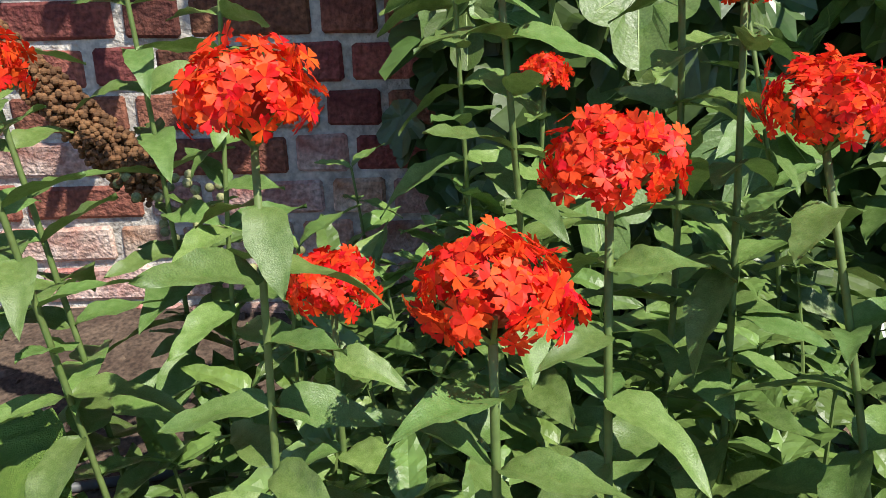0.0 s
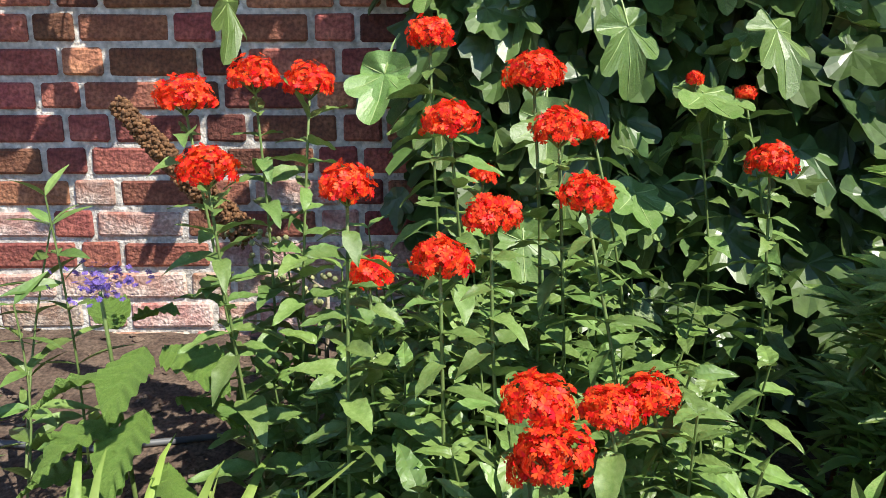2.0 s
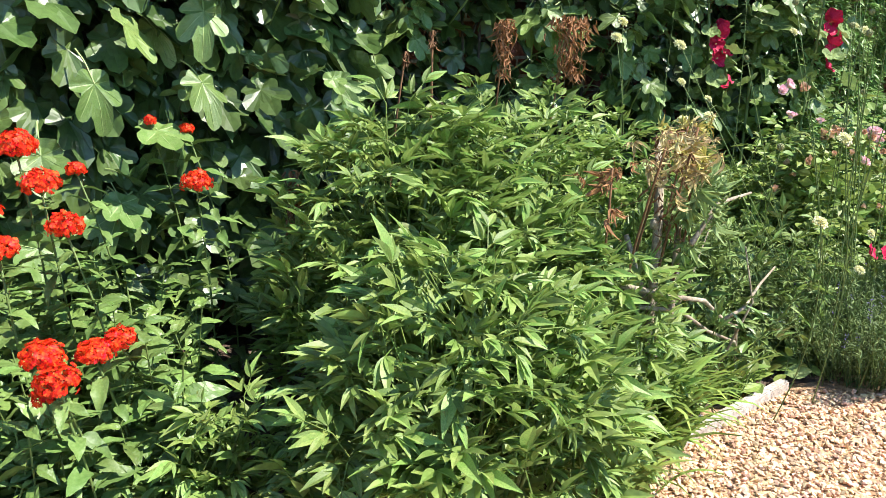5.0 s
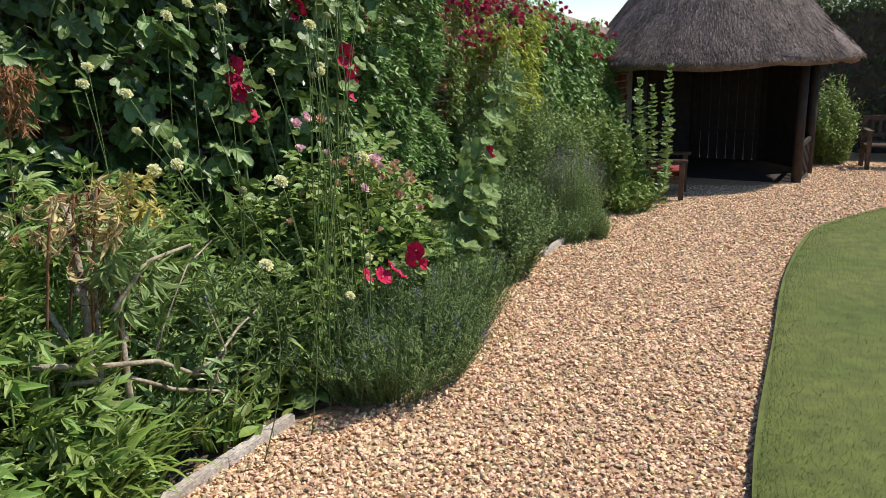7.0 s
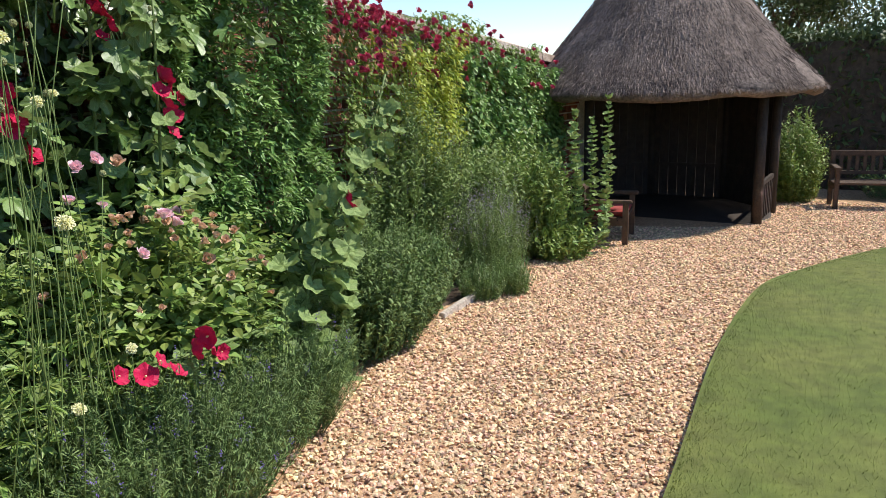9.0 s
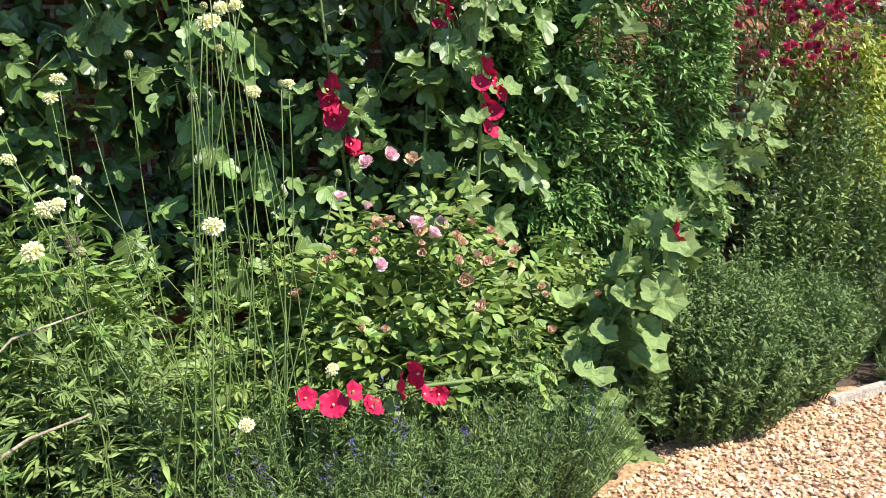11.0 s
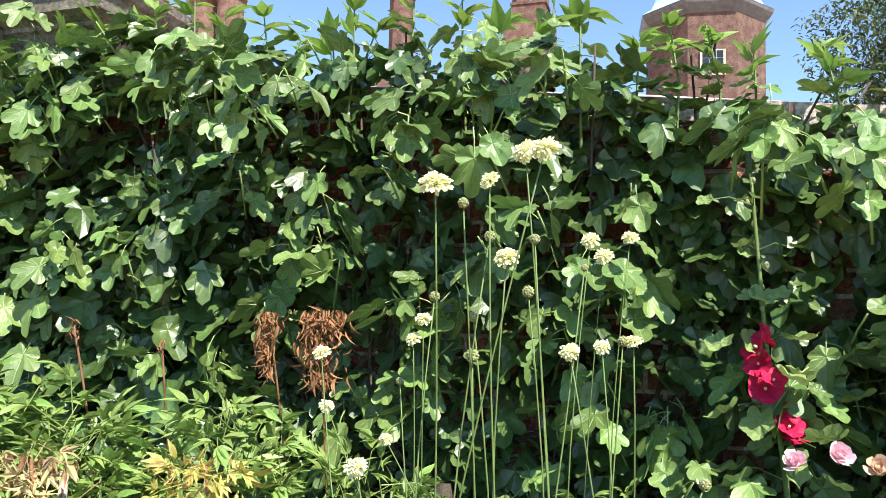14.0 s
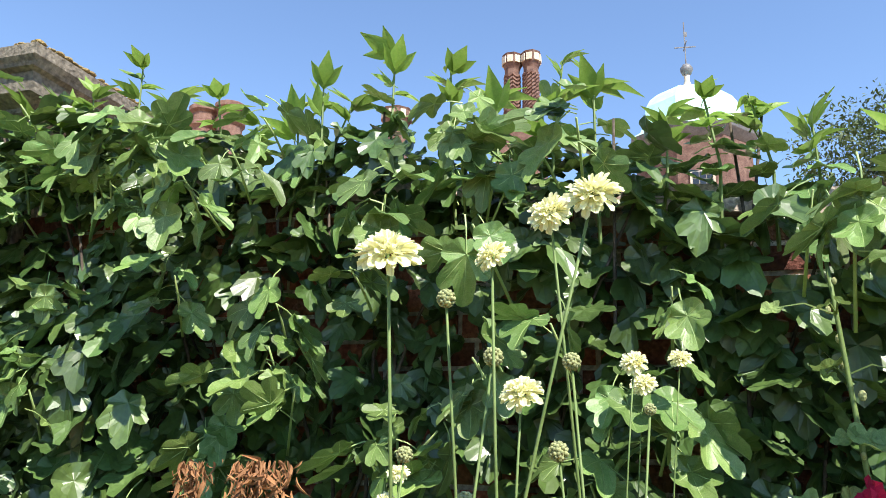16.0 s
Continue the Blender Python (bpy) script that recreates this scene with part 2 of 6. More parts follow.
def turns(yaw, pitch, roll):
    """Matrices Rz(yaw) Rx(pitch) Ry(roll), arrays of radians."""
    yaw, pitch, roll = np.broadcast_arrays(*[np.asarray(a, float) for a in (yaw, pitch, roll)])
    cz, sz, cx, sx, cy, sy = np.cos(yaw), np.sin(yaw), np.cos(pitch), np.sin(pitch), np.cos(roll), np.sin(roll)
    o, e = np.zeros_like(cz), np.ones_like(cz)
    Z = np.stack([cz, -sz, o, sz, cz, o, o, o, e], -1).reshape(-1, 3, 3)
    X = np.stack([e, o, o, o, cx, -sx, o, sx, cx], -1).reshape(-1, 3, 3)
    Y = np.stack([cy, o, sy, o, e, o, -sy, o, cy], -1).reshape(-1, 3, 3)
    return Z @ X @ Y


def spread(template, places, rot, size):
    """Copies of one small template, merged: verts and tris."""
    tv, tt = template
    places = np.asarray(places, float)
    size = np.broadcast_to(np.asarray(size, float), (len(places),))
    v = np.einsum("nij,vj->nvi", rot, tv) * size[:, None, None] + places[:, None]
    t = tt[None] + (np.arange(len(places)) * len(tv))[:, None, None]
    return v.reshape(-1, 3), t.reshape(-1, 3)


def join(*lots):
    vs, ts, n = [], [], 0
    for v, t in lots:
        if len(v) == 0:
            continue
        vs.append(np.asarray(v, float))
        ts.append(np.asarray(t) + n)
        n += len(v)
    return np.concatenate(vs), np.concatenate(ts)


def lance(width=0.28, n=5, fold=0.25, droop=0.18, peak=0.75):
    """A pointed leaf of length 1 along y, folded at its midrib and bending over."""
    v, t = [], []
    for i in range(n + 1):
        s = i / n
        w = width * 0.5 * math.sin(math.pi * min(1, s ** peak)) if 0 < i < n else 0.012
        z = -droop * s * s
        v += [(-w, s, z + fold * w), (0, s, z), (w, s, z + fold * w)]
    for i in range(n):
        a, b = i * 3, i * 3 + 3
        for k in (0, 1):
            t += [(a + k, a + k + 1, b + k + 1), (a + k, b + k + 1, b + k)]
    return np.array(v, float), np.array(t)


def outline_leaf(radius, n=30, cup=0.12, centre=0.42, wave=0.03):
    """A broad leaf: a ring of points by polar radius, fanned from a middle, of length about 1 along y."""
    v, t = [(0, centre, 0)], []
    for ring in (0.55, 1.0):
        for i in range(n):
            a = 2 * math.pi * i / n
            r = radius(a) * ring
            x, y = r * math.sin(a), centre + r * math.cos(a)
            v.append((x, y, cup * (ring * r) ** 2 * 2 - 0.10 * y * y + wave * math.sin(5 * a) * ring))
    for i in range(n):
        j = (i + 1) % n
        t += [(0, 1 + j, 1 + i), (1 + i, 1 + j, 1 + n + j), (1 + i, 1 + n + j, 1 + n + i)]
    return np.array(v, float), np.array([(a, c, b) for a, b, c in t])


def fig_radius(lobes, base):
    """Blunt fingers of even width round one point, joined by a web."""
    def r(a):
        best = base
        for at, length, w in lobes:
            d = abs((a - at + math.pi) % (2 * math.pi) - math.pi)
            c = length - w
            if d < math.pi / 2 and math.cos(d) * w > math.sin(d) * c * 1.0:
                best = max(best, c * math.cos(d) + math.sqrt(max(0.0, w * w - (c * math.sin(d)) ** 2)))
            elif d < math.pi / 2 and math.sin(d) > 0.05:
                best = max(best, w / math.sin(d) * 0.97)
        return best
    return r


def fig_leaf(lobes, base, n, cup, wave):
    """A lobed leaf of length about 1 along y, each finger folded up a little along its rib."""
    radius = fig_radius(lobes, base)
    v, t = [(0, 0.28, 0)], []
    for ring in (0.5, 1.0):
        for i in range(n):
            a = 2 * math.pi * i / n
            r = radius(a) * ring
            x, y = r * math.sin(a), 0.28 + r * math.cos(a)
            off = min(abs((a - at + math.pi) % (2 * math.pi) - math.pi) for at, _, _ in lobes)
            v.append((x, y, cup * r * r - 0.16 * max(0, y) ** 2 + 0.30 * r * abs(math.sin(min(off, 1.2))) * ring + wave * math.sin(4 * a + cup * 9) * ring))
    for i in range(n):
        j = (i + 1) % n
        t += [(0, 1 + i, 1 + j), (1 + i, 1 + n + j, 1 + j), (1 + i, 1 + n + i, 1 + n + j)]
    return np.array(v, float), np.array(t)


FIG_FORMS = [(((0, 0.72, 0.175), (0.76, 0.56, 0.155), (-0.74, 0.58, 0.155), (1.75, 0.34, 0.13), (-1.75, 0.33, 0.13), (2.5, 0.30, 0.12), (-2.5, 0.30, 0.12)), 0.25, 0.25, 0.035),
             (((0, 0.74, 0.16), (0.68, 0.62, 0.14), (-0.80, 0.50, 0.155), (1.6, 0.36, 0.13), (-1.7, 0.30, 0.13), (2.4, 0.28, 0.14), (-2.4, 0.28, 0.14)), 0.22, -0.25, 0.06),
             (((0, 0.70, 0.20), (0.85, 0.50, 0.17), (-0.85, 0.48, 0.17), (1.9, 0.33, 0.16), (-1.9, 0.33, 0.16)), 0.27, 0.5, 0.05)]
FIG = [fig_leaf(f[0], f[1], 30, f[2], f[3]) for f in FIG_FORMS]


def pleated(width=0.60, n=48, m=6):
    """A broad leaf with sunken side veins."""
    v, t = [], []
    for i in range(n + 1):
        s = i / n
        w = width * 0.5 * math.sin(math.pi * min(1, s ** 0.75)) if 0 < i < n else 0.01
        for k in range(-m, m + 1):
            q = k / m
            y = s + 0.10 * abs(q) * math.sin(math.pi * s)
            v.append((w * q, y, -0.30 * s * s + 0.10 * w * abs(q) + 0.034 * math.cos(2 * math.pi * (s * 7 - abs(q) * 0.9)) * min(1, abs(q) * 3) - 0.05 * q * q * math.sin(9 * s)))
    for i in range(n):
        for k in range(2 * m):
            p, q = i * (2 * m + 1) + k, (i + 1) * (2 * m + 1) + k
            t += [(p, p + 1, q + 1), (p, q + 1, q)]
    return np.array(v, float), np.array(t)


PETAL = (np.array([(-0.10, 0, 0), (0.10, 0, 0), (-0.40, 0.45, 0.06), (0.0, 0.45, -0.02), (0.40, 0.45, 0.06), (-0.42, 0.82, 0.02), (-0.14, 1.0, -0.04), (0.14, 0.93, -0.05), (0.42, 0.85, 0.03)], float), np.array([(0, 3, 2), (0, 1, 3), (1, 4, 3), (2, 3, 6), (2, 6, 5), (3, 7, 6), (3, 4, 8), (3, 8, 7)]))
ROUND = outline_leaf(lambda a: (0.44 + 0.045 * math.cos(5 * a) + 0.02 * math.cos(15 * a)) * (1 - 0.35 * math.exp(-((abs((a % (2 * math.pi)) - math.pi)) / 0.22) ** 2)), 26, 0.35, 0.42, 0.05)
OVAL = lance(0.55, 5, 0.22, 0.15, 0.85)
LEAF = lance(0.30, 5, 0.25, 0.22, 0.75)
SLIM = lance(0.20, 4, 0.2, 0.25, 0.8)
TINY = (np.array([(0, 0, 0), (-0.17, 0.5, 0.06), (0.17, 0.5, 0.06), (0, 1, -0.05)], float), np.array([(0, 2, 1), (1, 2, 3)]))
NEEDLE = (np.array([(-0.06, 0, 0), (0.06, 0, 0), (0.07, 0.5, 0.03), (-0.07, 0.5, 0.03), (0, 1, -0.06)], float), np.array([(0, 1, 2), (0, 2, 3), (3, 2, 4)]))
BLADE = (np.array([(-0.08, 0, 0), (0.08, 0, 0), (0.0, 1, 0.1)], float), np.array([(0, 1, 2)]))


def strap(n=7, width=0.055, bend=1.0):
    """A long arching leaf of length 1 that rises along z and bends over towards y."""
    v, t = [], []
    y = z = 0.0
    for i in range(n + 1):
        s = i / n
        a = 0.25 + bend * 1.5 * s * s
        w = width * 0.5 * (1 - s ** 2.2) + 0.001
        v += [(-w, y, z), (0, y - 0.012, z), (w, y, z)]
        y += math.sin(a) / n
        z += math.cos(a) / n
    for i in range(n):
        a, b = i * 3, i * 3 + 3
        for k in (0, 1):
            t += [(a + k, a + k + 1, b + k + 1), (a + k, b + k + 1, b + k)]
    return np.array(v, float), np.array(t)


def tube(points, r0, r1, sides=6):
    """A tapering stem through points: verts and tris."""
    p = [Vector(q) for q in points]
    v, t = [], []
    for i, q in enumerate(p):
        d = (p[min(i + 1, len(p) - 1)] - p[max(i - 1, 0)]).normalized()
        a = d.orthogonal().normalized()
        b = d.cross(a)
        r = r0 + (r1 - r0) * i / (len(p) - 1)
        for k in range(sides):
            w = 2 * math.pi * k / sides
            v.append(q + (a * math.cos(w) + b * math.sin(w)) * r)
    for i in range(len(p) - 1):
        for k in range(sides):
            a, b = i * sides + k, i * sides + (k + 1) % sides
            t += [(a, b, b + sides), (a, b + sides, a + sides)]
    n = len(v)
    v += [p[0], p[-1]]
    for k in range(sides):
        t += [(n, (k + 1) % sides, k), (n + 1, n - sides + k, n - sides + (k + 1) % sides)]
    return np.array([tuple(q) for q in v]), np.array(t)


def bent(a, b, sag=0.0, wob=0.0, n=6):
    """Points from a to b, swaying."""
    a, b = Vector(a), Vector(b)
    out = []
    ox, oy = RNG.uniform(-wob, wob), RNG.uniform(-wob, wob)
    for i in range(n + 1):
        s = i / n
        q = a.lerp(b, s)
        k = math.sin(math.pi * s)
        out.append(q + Vector((ox * k, oy * k, -sag * k)))
    return out


def ball(n_u=8, n_v=5):
    v, t = [(0, 0, 1)], []
    for j in range(1, n_v):
        for i in range(n_u):
            a, b = 2 * math.pi * i / n_u, math.pi * j / n_v
            v.append((math.sin(b) * math.cos(a), math.sin(b) * math.sin(a), math.cos(b)))
    v.append((0, 0, -1))
    for i in range(n_u):
        t.append((0, 1 + i, 1 + (i + 1) % n_u))
        for j in range(n_v - 2):
            a, b = 1 + j * n_u + i, 1 + j * n_u + (i + 1) % n_u
            t += [(a, a + n_u, b + n_u), (a, b + n_u, b)]
        k = 1 + (n_v - 2) * n_u
        t.append((len(v) - 1, k + (i + 1) % n_u, k + i))
    return np.array(v, float), np.array(t)


BALL = ball()


def box_bm(bm, x0, x1, y0, y1, z0, z1, m=None):
    vs = [bm.verts.new((x, y, z)) for x in (x0, x1) for y in (y0, y1) for z in (z0, z1)]
    for f in ((0, 1, 3, 2), (4, 6, 7, 5), (0, 4, 5, 1), (2, 3, 7, 6), (0, 2, 6, 4), (1, 5, 7, 3)):
        bm.faces.new([vs[i] for i in f])
    if m is not None:
        for q in vs:
            q.co = m @ q.co
    return vs


def box(x0, x1, y0, y1, z0, z1, bevel=0.0, m=None):
    bm = bmesh.new()
    box_bm(bm, x0, x1, y0, y1, z0, z1, m)
    if bevel:
        bmesh.ops.bevel(bm, geom=bm.edges[:], offset=bevel, segments=2, affect="EDGES")
    return bm


def lathe(profile, sides, at=(0, 0, 0), turn=0.0):
    """A turned or many-sided solid from (radius, z) pairs."""
    bm = bmesh.new()
    rings = []
    for r, z in profile:
        rings.append([bm.verts.new((at[0] + r * math.cos(turn + 2 * math.pi * k / sides), at[1] + r * math.sin(turn + 2 * math.pi * k / sides), at[2] + z)) for k in range(sides)])
    for a, b in zip(rings, rings[1:]):
        for k in range(sides):
            bm.faces.new((a[k], a[(k + 1) % sides], b[(k + 1) % sides], b[k]))
    bm.faces.new(list(reversed(rings[0])))
    bm.faces.new(rings[-1])
    return bm


def gz(x):
    """Height of the gravel, which falls gently along the wall."""
    return -0.04 * (min(max(x, -6.0), 16.0) - 2.0)


def bed_front(x):
    """Where the border meets the gravel."""
    xs = (-8.0, -0.5, 0.3, 1.0, 2.0, 2.3, 3.2, 3.9, 4.4, 5.2, 5.7, 6.6, 7.6, 9.0)
    ys = (0.45, 0.50, 0.75, 0.89, 1.00, 0.80, 0.85, 1.15, 1.22, 1.40, 1.24, 1.52, 1.45, 1.60)
    return float(np.interp(x, xs, ys))


WALL_Y = 2.46


def soil(x, y):
    f = bed_front(x)
    s = min(max((y - f) / (WALL_Y - f), 0.0), 1.0)
    return gz(x) + 0.01 + s * s * (0.14 if x > 0.5 else 0.14 + 0.10 * min(1.0, (0.5 - x) / 1.0))


# ---- ground ----
def grid_sheet(xs, ys, height):
    v = [(x, y, height(x, y)) for x in xs for y in ys]
    n = len(ys)
    t = []
    for i in range(len(xs) - 1):
        for j in range(n - 1):
            a, b = i * n + j, (i + 1) * n + j
            t += [(a, b, b + 1), (a, b + 1, a + 1)]
    return v, t


ground = part("ground", grid_sheet([-400, -60, -20, -6, 2, 9, 16, 30, 80, 400], [-400, -60, -20, -5, 0, 5, 20, 60, 400], lambda x, y: gz(x)), M_GRAVEL, None, "pale tan gravel path of crushed flint", kind="structure")
soil_xs = [-6 + 0.15 * i for i in range(101)]
bed = part("flower_bed", grid_sheet(soil_xs, list(np.linspace(0, 1, 14)), lambda x, y: 0), M_SOIL, None, "dark brown bare soil of the flower border", kind="structure", smooth=True)
for q in bed.data.vertices:
    x, s = q.co.x, q.co.y
    f = bed_front(x)
    y = f + (WALL_Y + 0.05 - f) * s
    z = soil(x, y) + 0.018 * noise.noise((x * 5, y * 5, 0)) + 0.012 * noise.noise((x * 17, y * 17, 3))
    q.co = (x, y, z if s > 0 else gz(x) - 0.02)

LAWN_EDGE = [(-3.0, -1.75), (-1.0, -1.35), (0.8, -0.92), (2.4, -0.58), (3.8, -0.41), (5.1, -0.27), (6.5, -0.24), (7.3, -0.45), (8.3, -0.85), (9.4, -1.45), (10.3, -2.3), (11.2, -4.0), (11.6, -7.0), (9.0, -12.0), (1.0, -13.0), (-6.0, -9.0), (-6.0, -4.0)]


def smooth_loop(pts, n=8):
    out = []
    k = len(pts)
    for i in range(k):
        p0, p1, p2, p3 = [Vector((*pts[(i + d) % k], 0)) for d in (-1, 0, 1, 2)]
        for j in range(n):
            s = j / n
            out.append(0.5 * ((2 * p1) + (p2 - p0) * s + (2 * p0 - 5 * p1 + 4 * p2 - p3) * s * s + (3 * p1 - p0 - 3 * p2 + p3) * s ** 3))
    return out


lawn_loop = smooth_loop(LAWN_EDGE)
bm = bmesh.new()
top = [bm.verts.new((p.x, p.y, gz(p.x) + 0.045)) for p in lawn_loop]
bm.faces.new(top)
if bm.faces[:][0].normal.z < 0:
    bmesh.ops.reverse_faces(bm, faces=bm.faces[:])
bmesh.ops.triangulate(bm, faces=bm.faces[:])
lawn = part("lawn", bm, M_LAWN, None, "closely mown green lawn with a cut edge", kind="structure")
bm = bmesh.new()
ring = []
for p in lawn_loop:
    ring.append([bm.verts.new((p.x, p.y, gz(p.x) + h)) for h in (-0.05, 0.043)])
for a, b in zip(ring, ring[1:] + ring[:1]):
    bm.faces.new((a[0], b[0], b[1], a[1]))
part("lawn_edge", bm, M_TURFSIDE, None, "dark cut earth edge of the lawn", kind="structure")

# ---- the garden wall ----
def wall_top(x):
    return 2.33 - 0.10 * min(max(x, -3.0), 9.0)


COURSE, LONG, SHORT, JOINT = 0.087, 0.245, 0.122, 0.016
wall = part("wall_north", box(0, 1, 0, 1, 0, 1), M_MORTAR, None, "old red brick garden wall with pale mortar joints", kind="structure")
for q in wall.data.vertices:
    x = 0.10 if q.co.x < 0.5 else 10.2
    q.co = (x, WALL_Y + 0.008 if q.co.y < 0.5 else WALL_Y + 0.36, gz(x) - 0.3 if q.co.z < 0.5 else 2.33 - 0.10 * x)
cop_v, cop_t = [], []
for i in range(17):
    x0 = 0.13 + i * 0.58
    x1 = x0 + 0.56
    base = len(cop_v)
    for x, zt in ((x0, 2.33 - 0.10 * x0), (x1, 2.33 - 0.10 * x1)):
        cop_v += [(x, WALL_Y - 0.05, zt), (x, WALL_Y - 0.05, zt + 0.08), (x, WALL_Y + 0.18, zt + 0.15 + RNG.uniform(-0.01, 0.01)), (x, WALL_Y + 0.41, zt + 0.05), (x, WALL_Y + 0.41, zt)]
    for k in range(5):
        a, b = base + k, base + (k + 1) % 5
        cop_t += [(a, b, b + 5), (a, b + 5, a + 5)]
    cop_t += [(base, base + 2, base + 1), (base, base + 3, base + 2), (base, base + 4, base + 3), (base + 5, base + 6, base + 7), (base + 5, base + 7, base + 8), (base + 5, base + 8, base + 9)]
# coping stones in the colour lightened for sun
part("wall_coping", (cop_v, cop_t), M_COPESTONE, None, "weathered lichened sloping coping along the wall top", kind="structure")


def brick_mesh(length):
    bm = box(-length / 2, length / 2, 0, 0.05, -(COURSE - JOINT) / 2, (COURSE - JOINT) / 2)
    bmesh.ops.bevel(bm, geom=bm.edges[:], offset=0.006, segments=1, affect="EDGES")
    for q in bm.verts:
        q.co += Vector((noise.noise(q.co * 40), noise.noise(q.co * 40 + Vector((9, 0, 0))), noise.noise(q.co * 40 + Vector((0, 9, 0))))) * 0.0055
    me = bpy.data.meshes.new("brick")
    bm.to_mesh(me)
    bm.free()
    me.materials.append(M_BRICK)
    return me


def bricks_of(x_from, x_to, z_from, z_to, top=None):
    """Places and lengths of the bricks of a run of the wall, stretchers and headers in turn."""
    out = []
    row = 0
    z = z_from
    while z < z_to:
        x = x_from - (0.19 if row % 2 else 0.0)
        k = row % 2
        while x < x_to:
            length = LONG if k % 2 == 0 else SHORT
            if top is None or z < top(x) - 0.05:
                out.append((x + length / 2, z + COURSE / 2, length - JOINT))
            x += length
            k += 1
        z += COURSE
        row += 1
    return out


# ---- brick pier with a moulded stone cap ----
PX0, PX1, PY0, PY1 = -4.5, 0.07, 2.40, 2.66
pier = thing("brick_pier", "stout red brick pier under a moulded stone cap", "pier", (0, 0, 0), kind="structure")
part("shaft", box(PX0, PX1, PY0 + 0.008, PY1, -0.1, 2.56), M_MORTAR, pier)


def moulding(x0, x1, y0, y1, profile):
    bm = bmesh.new()
    rings = []
    for out, z in profile:
        rings.append([bm.verts.new(p) for p in ((x0 - out, y0 - out, z), (x1 + out, y0 - out, z), (x1 + out, y1 + out, z), (x0 - out, y1 + out, z))])
    for a, b in zip(rings, rings[1:]):
        for k in range(4):
            bm.faces.new((a[k], a[(k + 1) % 4], b[(k + 1) % 4], b[k]))
    bm.faces.new(rings[-1])
    bm.faces.new(list(reversed(rings[0])))
    return bm


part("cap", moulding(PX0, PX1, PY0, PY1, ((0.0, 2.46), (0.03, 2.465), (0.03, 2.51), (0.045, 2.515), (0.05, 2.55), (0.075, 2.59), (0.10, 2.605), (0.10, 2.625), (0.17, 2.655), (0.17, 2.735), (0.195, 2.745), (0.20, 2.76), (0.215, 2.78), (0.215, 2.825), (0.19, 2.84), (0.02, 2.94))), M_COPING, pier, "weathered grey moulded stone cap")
n = 420
tuft = np.c_[PX1 + 0.16 - RNG.uniform(0, 1, n) ** 1.5 * 1.3, PY0 - 0.16 + RNG.uniform(0, 0.62, n), np.zeros(n)]
tuft[:, 2] = 2.85 + 0.09 * np.clip(np.minimum(PX1 + 0.19 - tuft[:, 0], tuft[:, 1] - PY0 + 0.19) / 0.17, 0, 1)
moss_t = (np.array(BALL[0]) * (1, 1, 0.45), BALL[1])
part("moss", spread(moss_t, tuft, turns(RNG.uniform(0, 6, n), 0, 0), RNG.uniform(0.006, 0.022, n)), M_MOSS, pier, "tufts of dry brown moss", kind="stuff")
part("plinth", moulding(-0.98, -0.48, 2.40, 2.68, ((0.02, 2.90), (0.02, 3.04), (-0.03, 3.08), (-0.06, 3.13), (-0.08, 3.34))), M_PALESTONE, pier, "pale stone base of a finial")
ball_bm = lathe([(0.10, 0), (0.14, 0.05), (0.20, 0.14), (0.22, 0.25), (0.17, 0.38), (0.06, 0.46)], 20, (-0.73, 2.54, 3.34))
part("finial", ball_bm, M_LEAD, pier, "dark weathered stone ball finial", smooth=True)

# ---- timber edging board ----
edging = thing("edging_board", "weathered grey timber edging board beside the gravel", "edging", (1.55, 0.96, 0))
ang = math.atan2(1.00 - 0.89, 2.02 - 0.95)
part("plank", box(-0.54, 0.54, -0.018, 0.018, -0.04, 0.085, 0.004, Matrix.Translation((-0.06, -0.014, -0.022)) @ Matrix.Rotation(ang, 4, "Z") @ Matrix.Rotation(0.04, 4, "Y")), M_BOARD, edging)
for x in (0.34, -0.02):
    part("peg", box(x - 0.02, x + 0.02, 0.01 + x * ang, 0.05 + x * ang, -0.08, 0.045, 0.003), M_BOARD, edging)
edging2 = thing("edging_board", "short weathered grey edging board half buried in gravel", "edging", (5.12, 1.32, gz(5.12)))
part("plank", box(-0.24, 0.24, -0.02, 0.02, -0.06, 0.045, 0.004, Matrix.Rotation(0.09, 4, "Z")), M_BOARD, edging2)

# ---- thatched garden hut ----
HX, HY = 9.92, 1.40
HZ = gz(HX) - 0.02
hut = thing("thatched_hut", "round garden summerhouse of dark wood under a conical thatched roof", "summerhouse", (HX, HY, HZ))
# floor takes the dark wood colour: the hut's inside shade is painted in
part("floor", lathe([(1.20, -0.05), (1.20, 0.03), (1.18, 0.04)], 24), M_DARKWOOD, hut, "round floor darkened for the shade inside the hut")
R_WALL, SIDES = 1.22, 8
OPEN_AT = math.radians(203)
for k in range(SIDES):
    a = 2 * math.pi * (k + 0.5) / SIDES
    x, y = R_WALL * math.cos(a), R_WALL * math.sin(a)
    if k == 4:
        continue
    part("post", lathe([(0.055, -0.02), (0.05, 1.45)], 8, (x, y, 0)), M_DARKWOOD, hut, smooth=True)
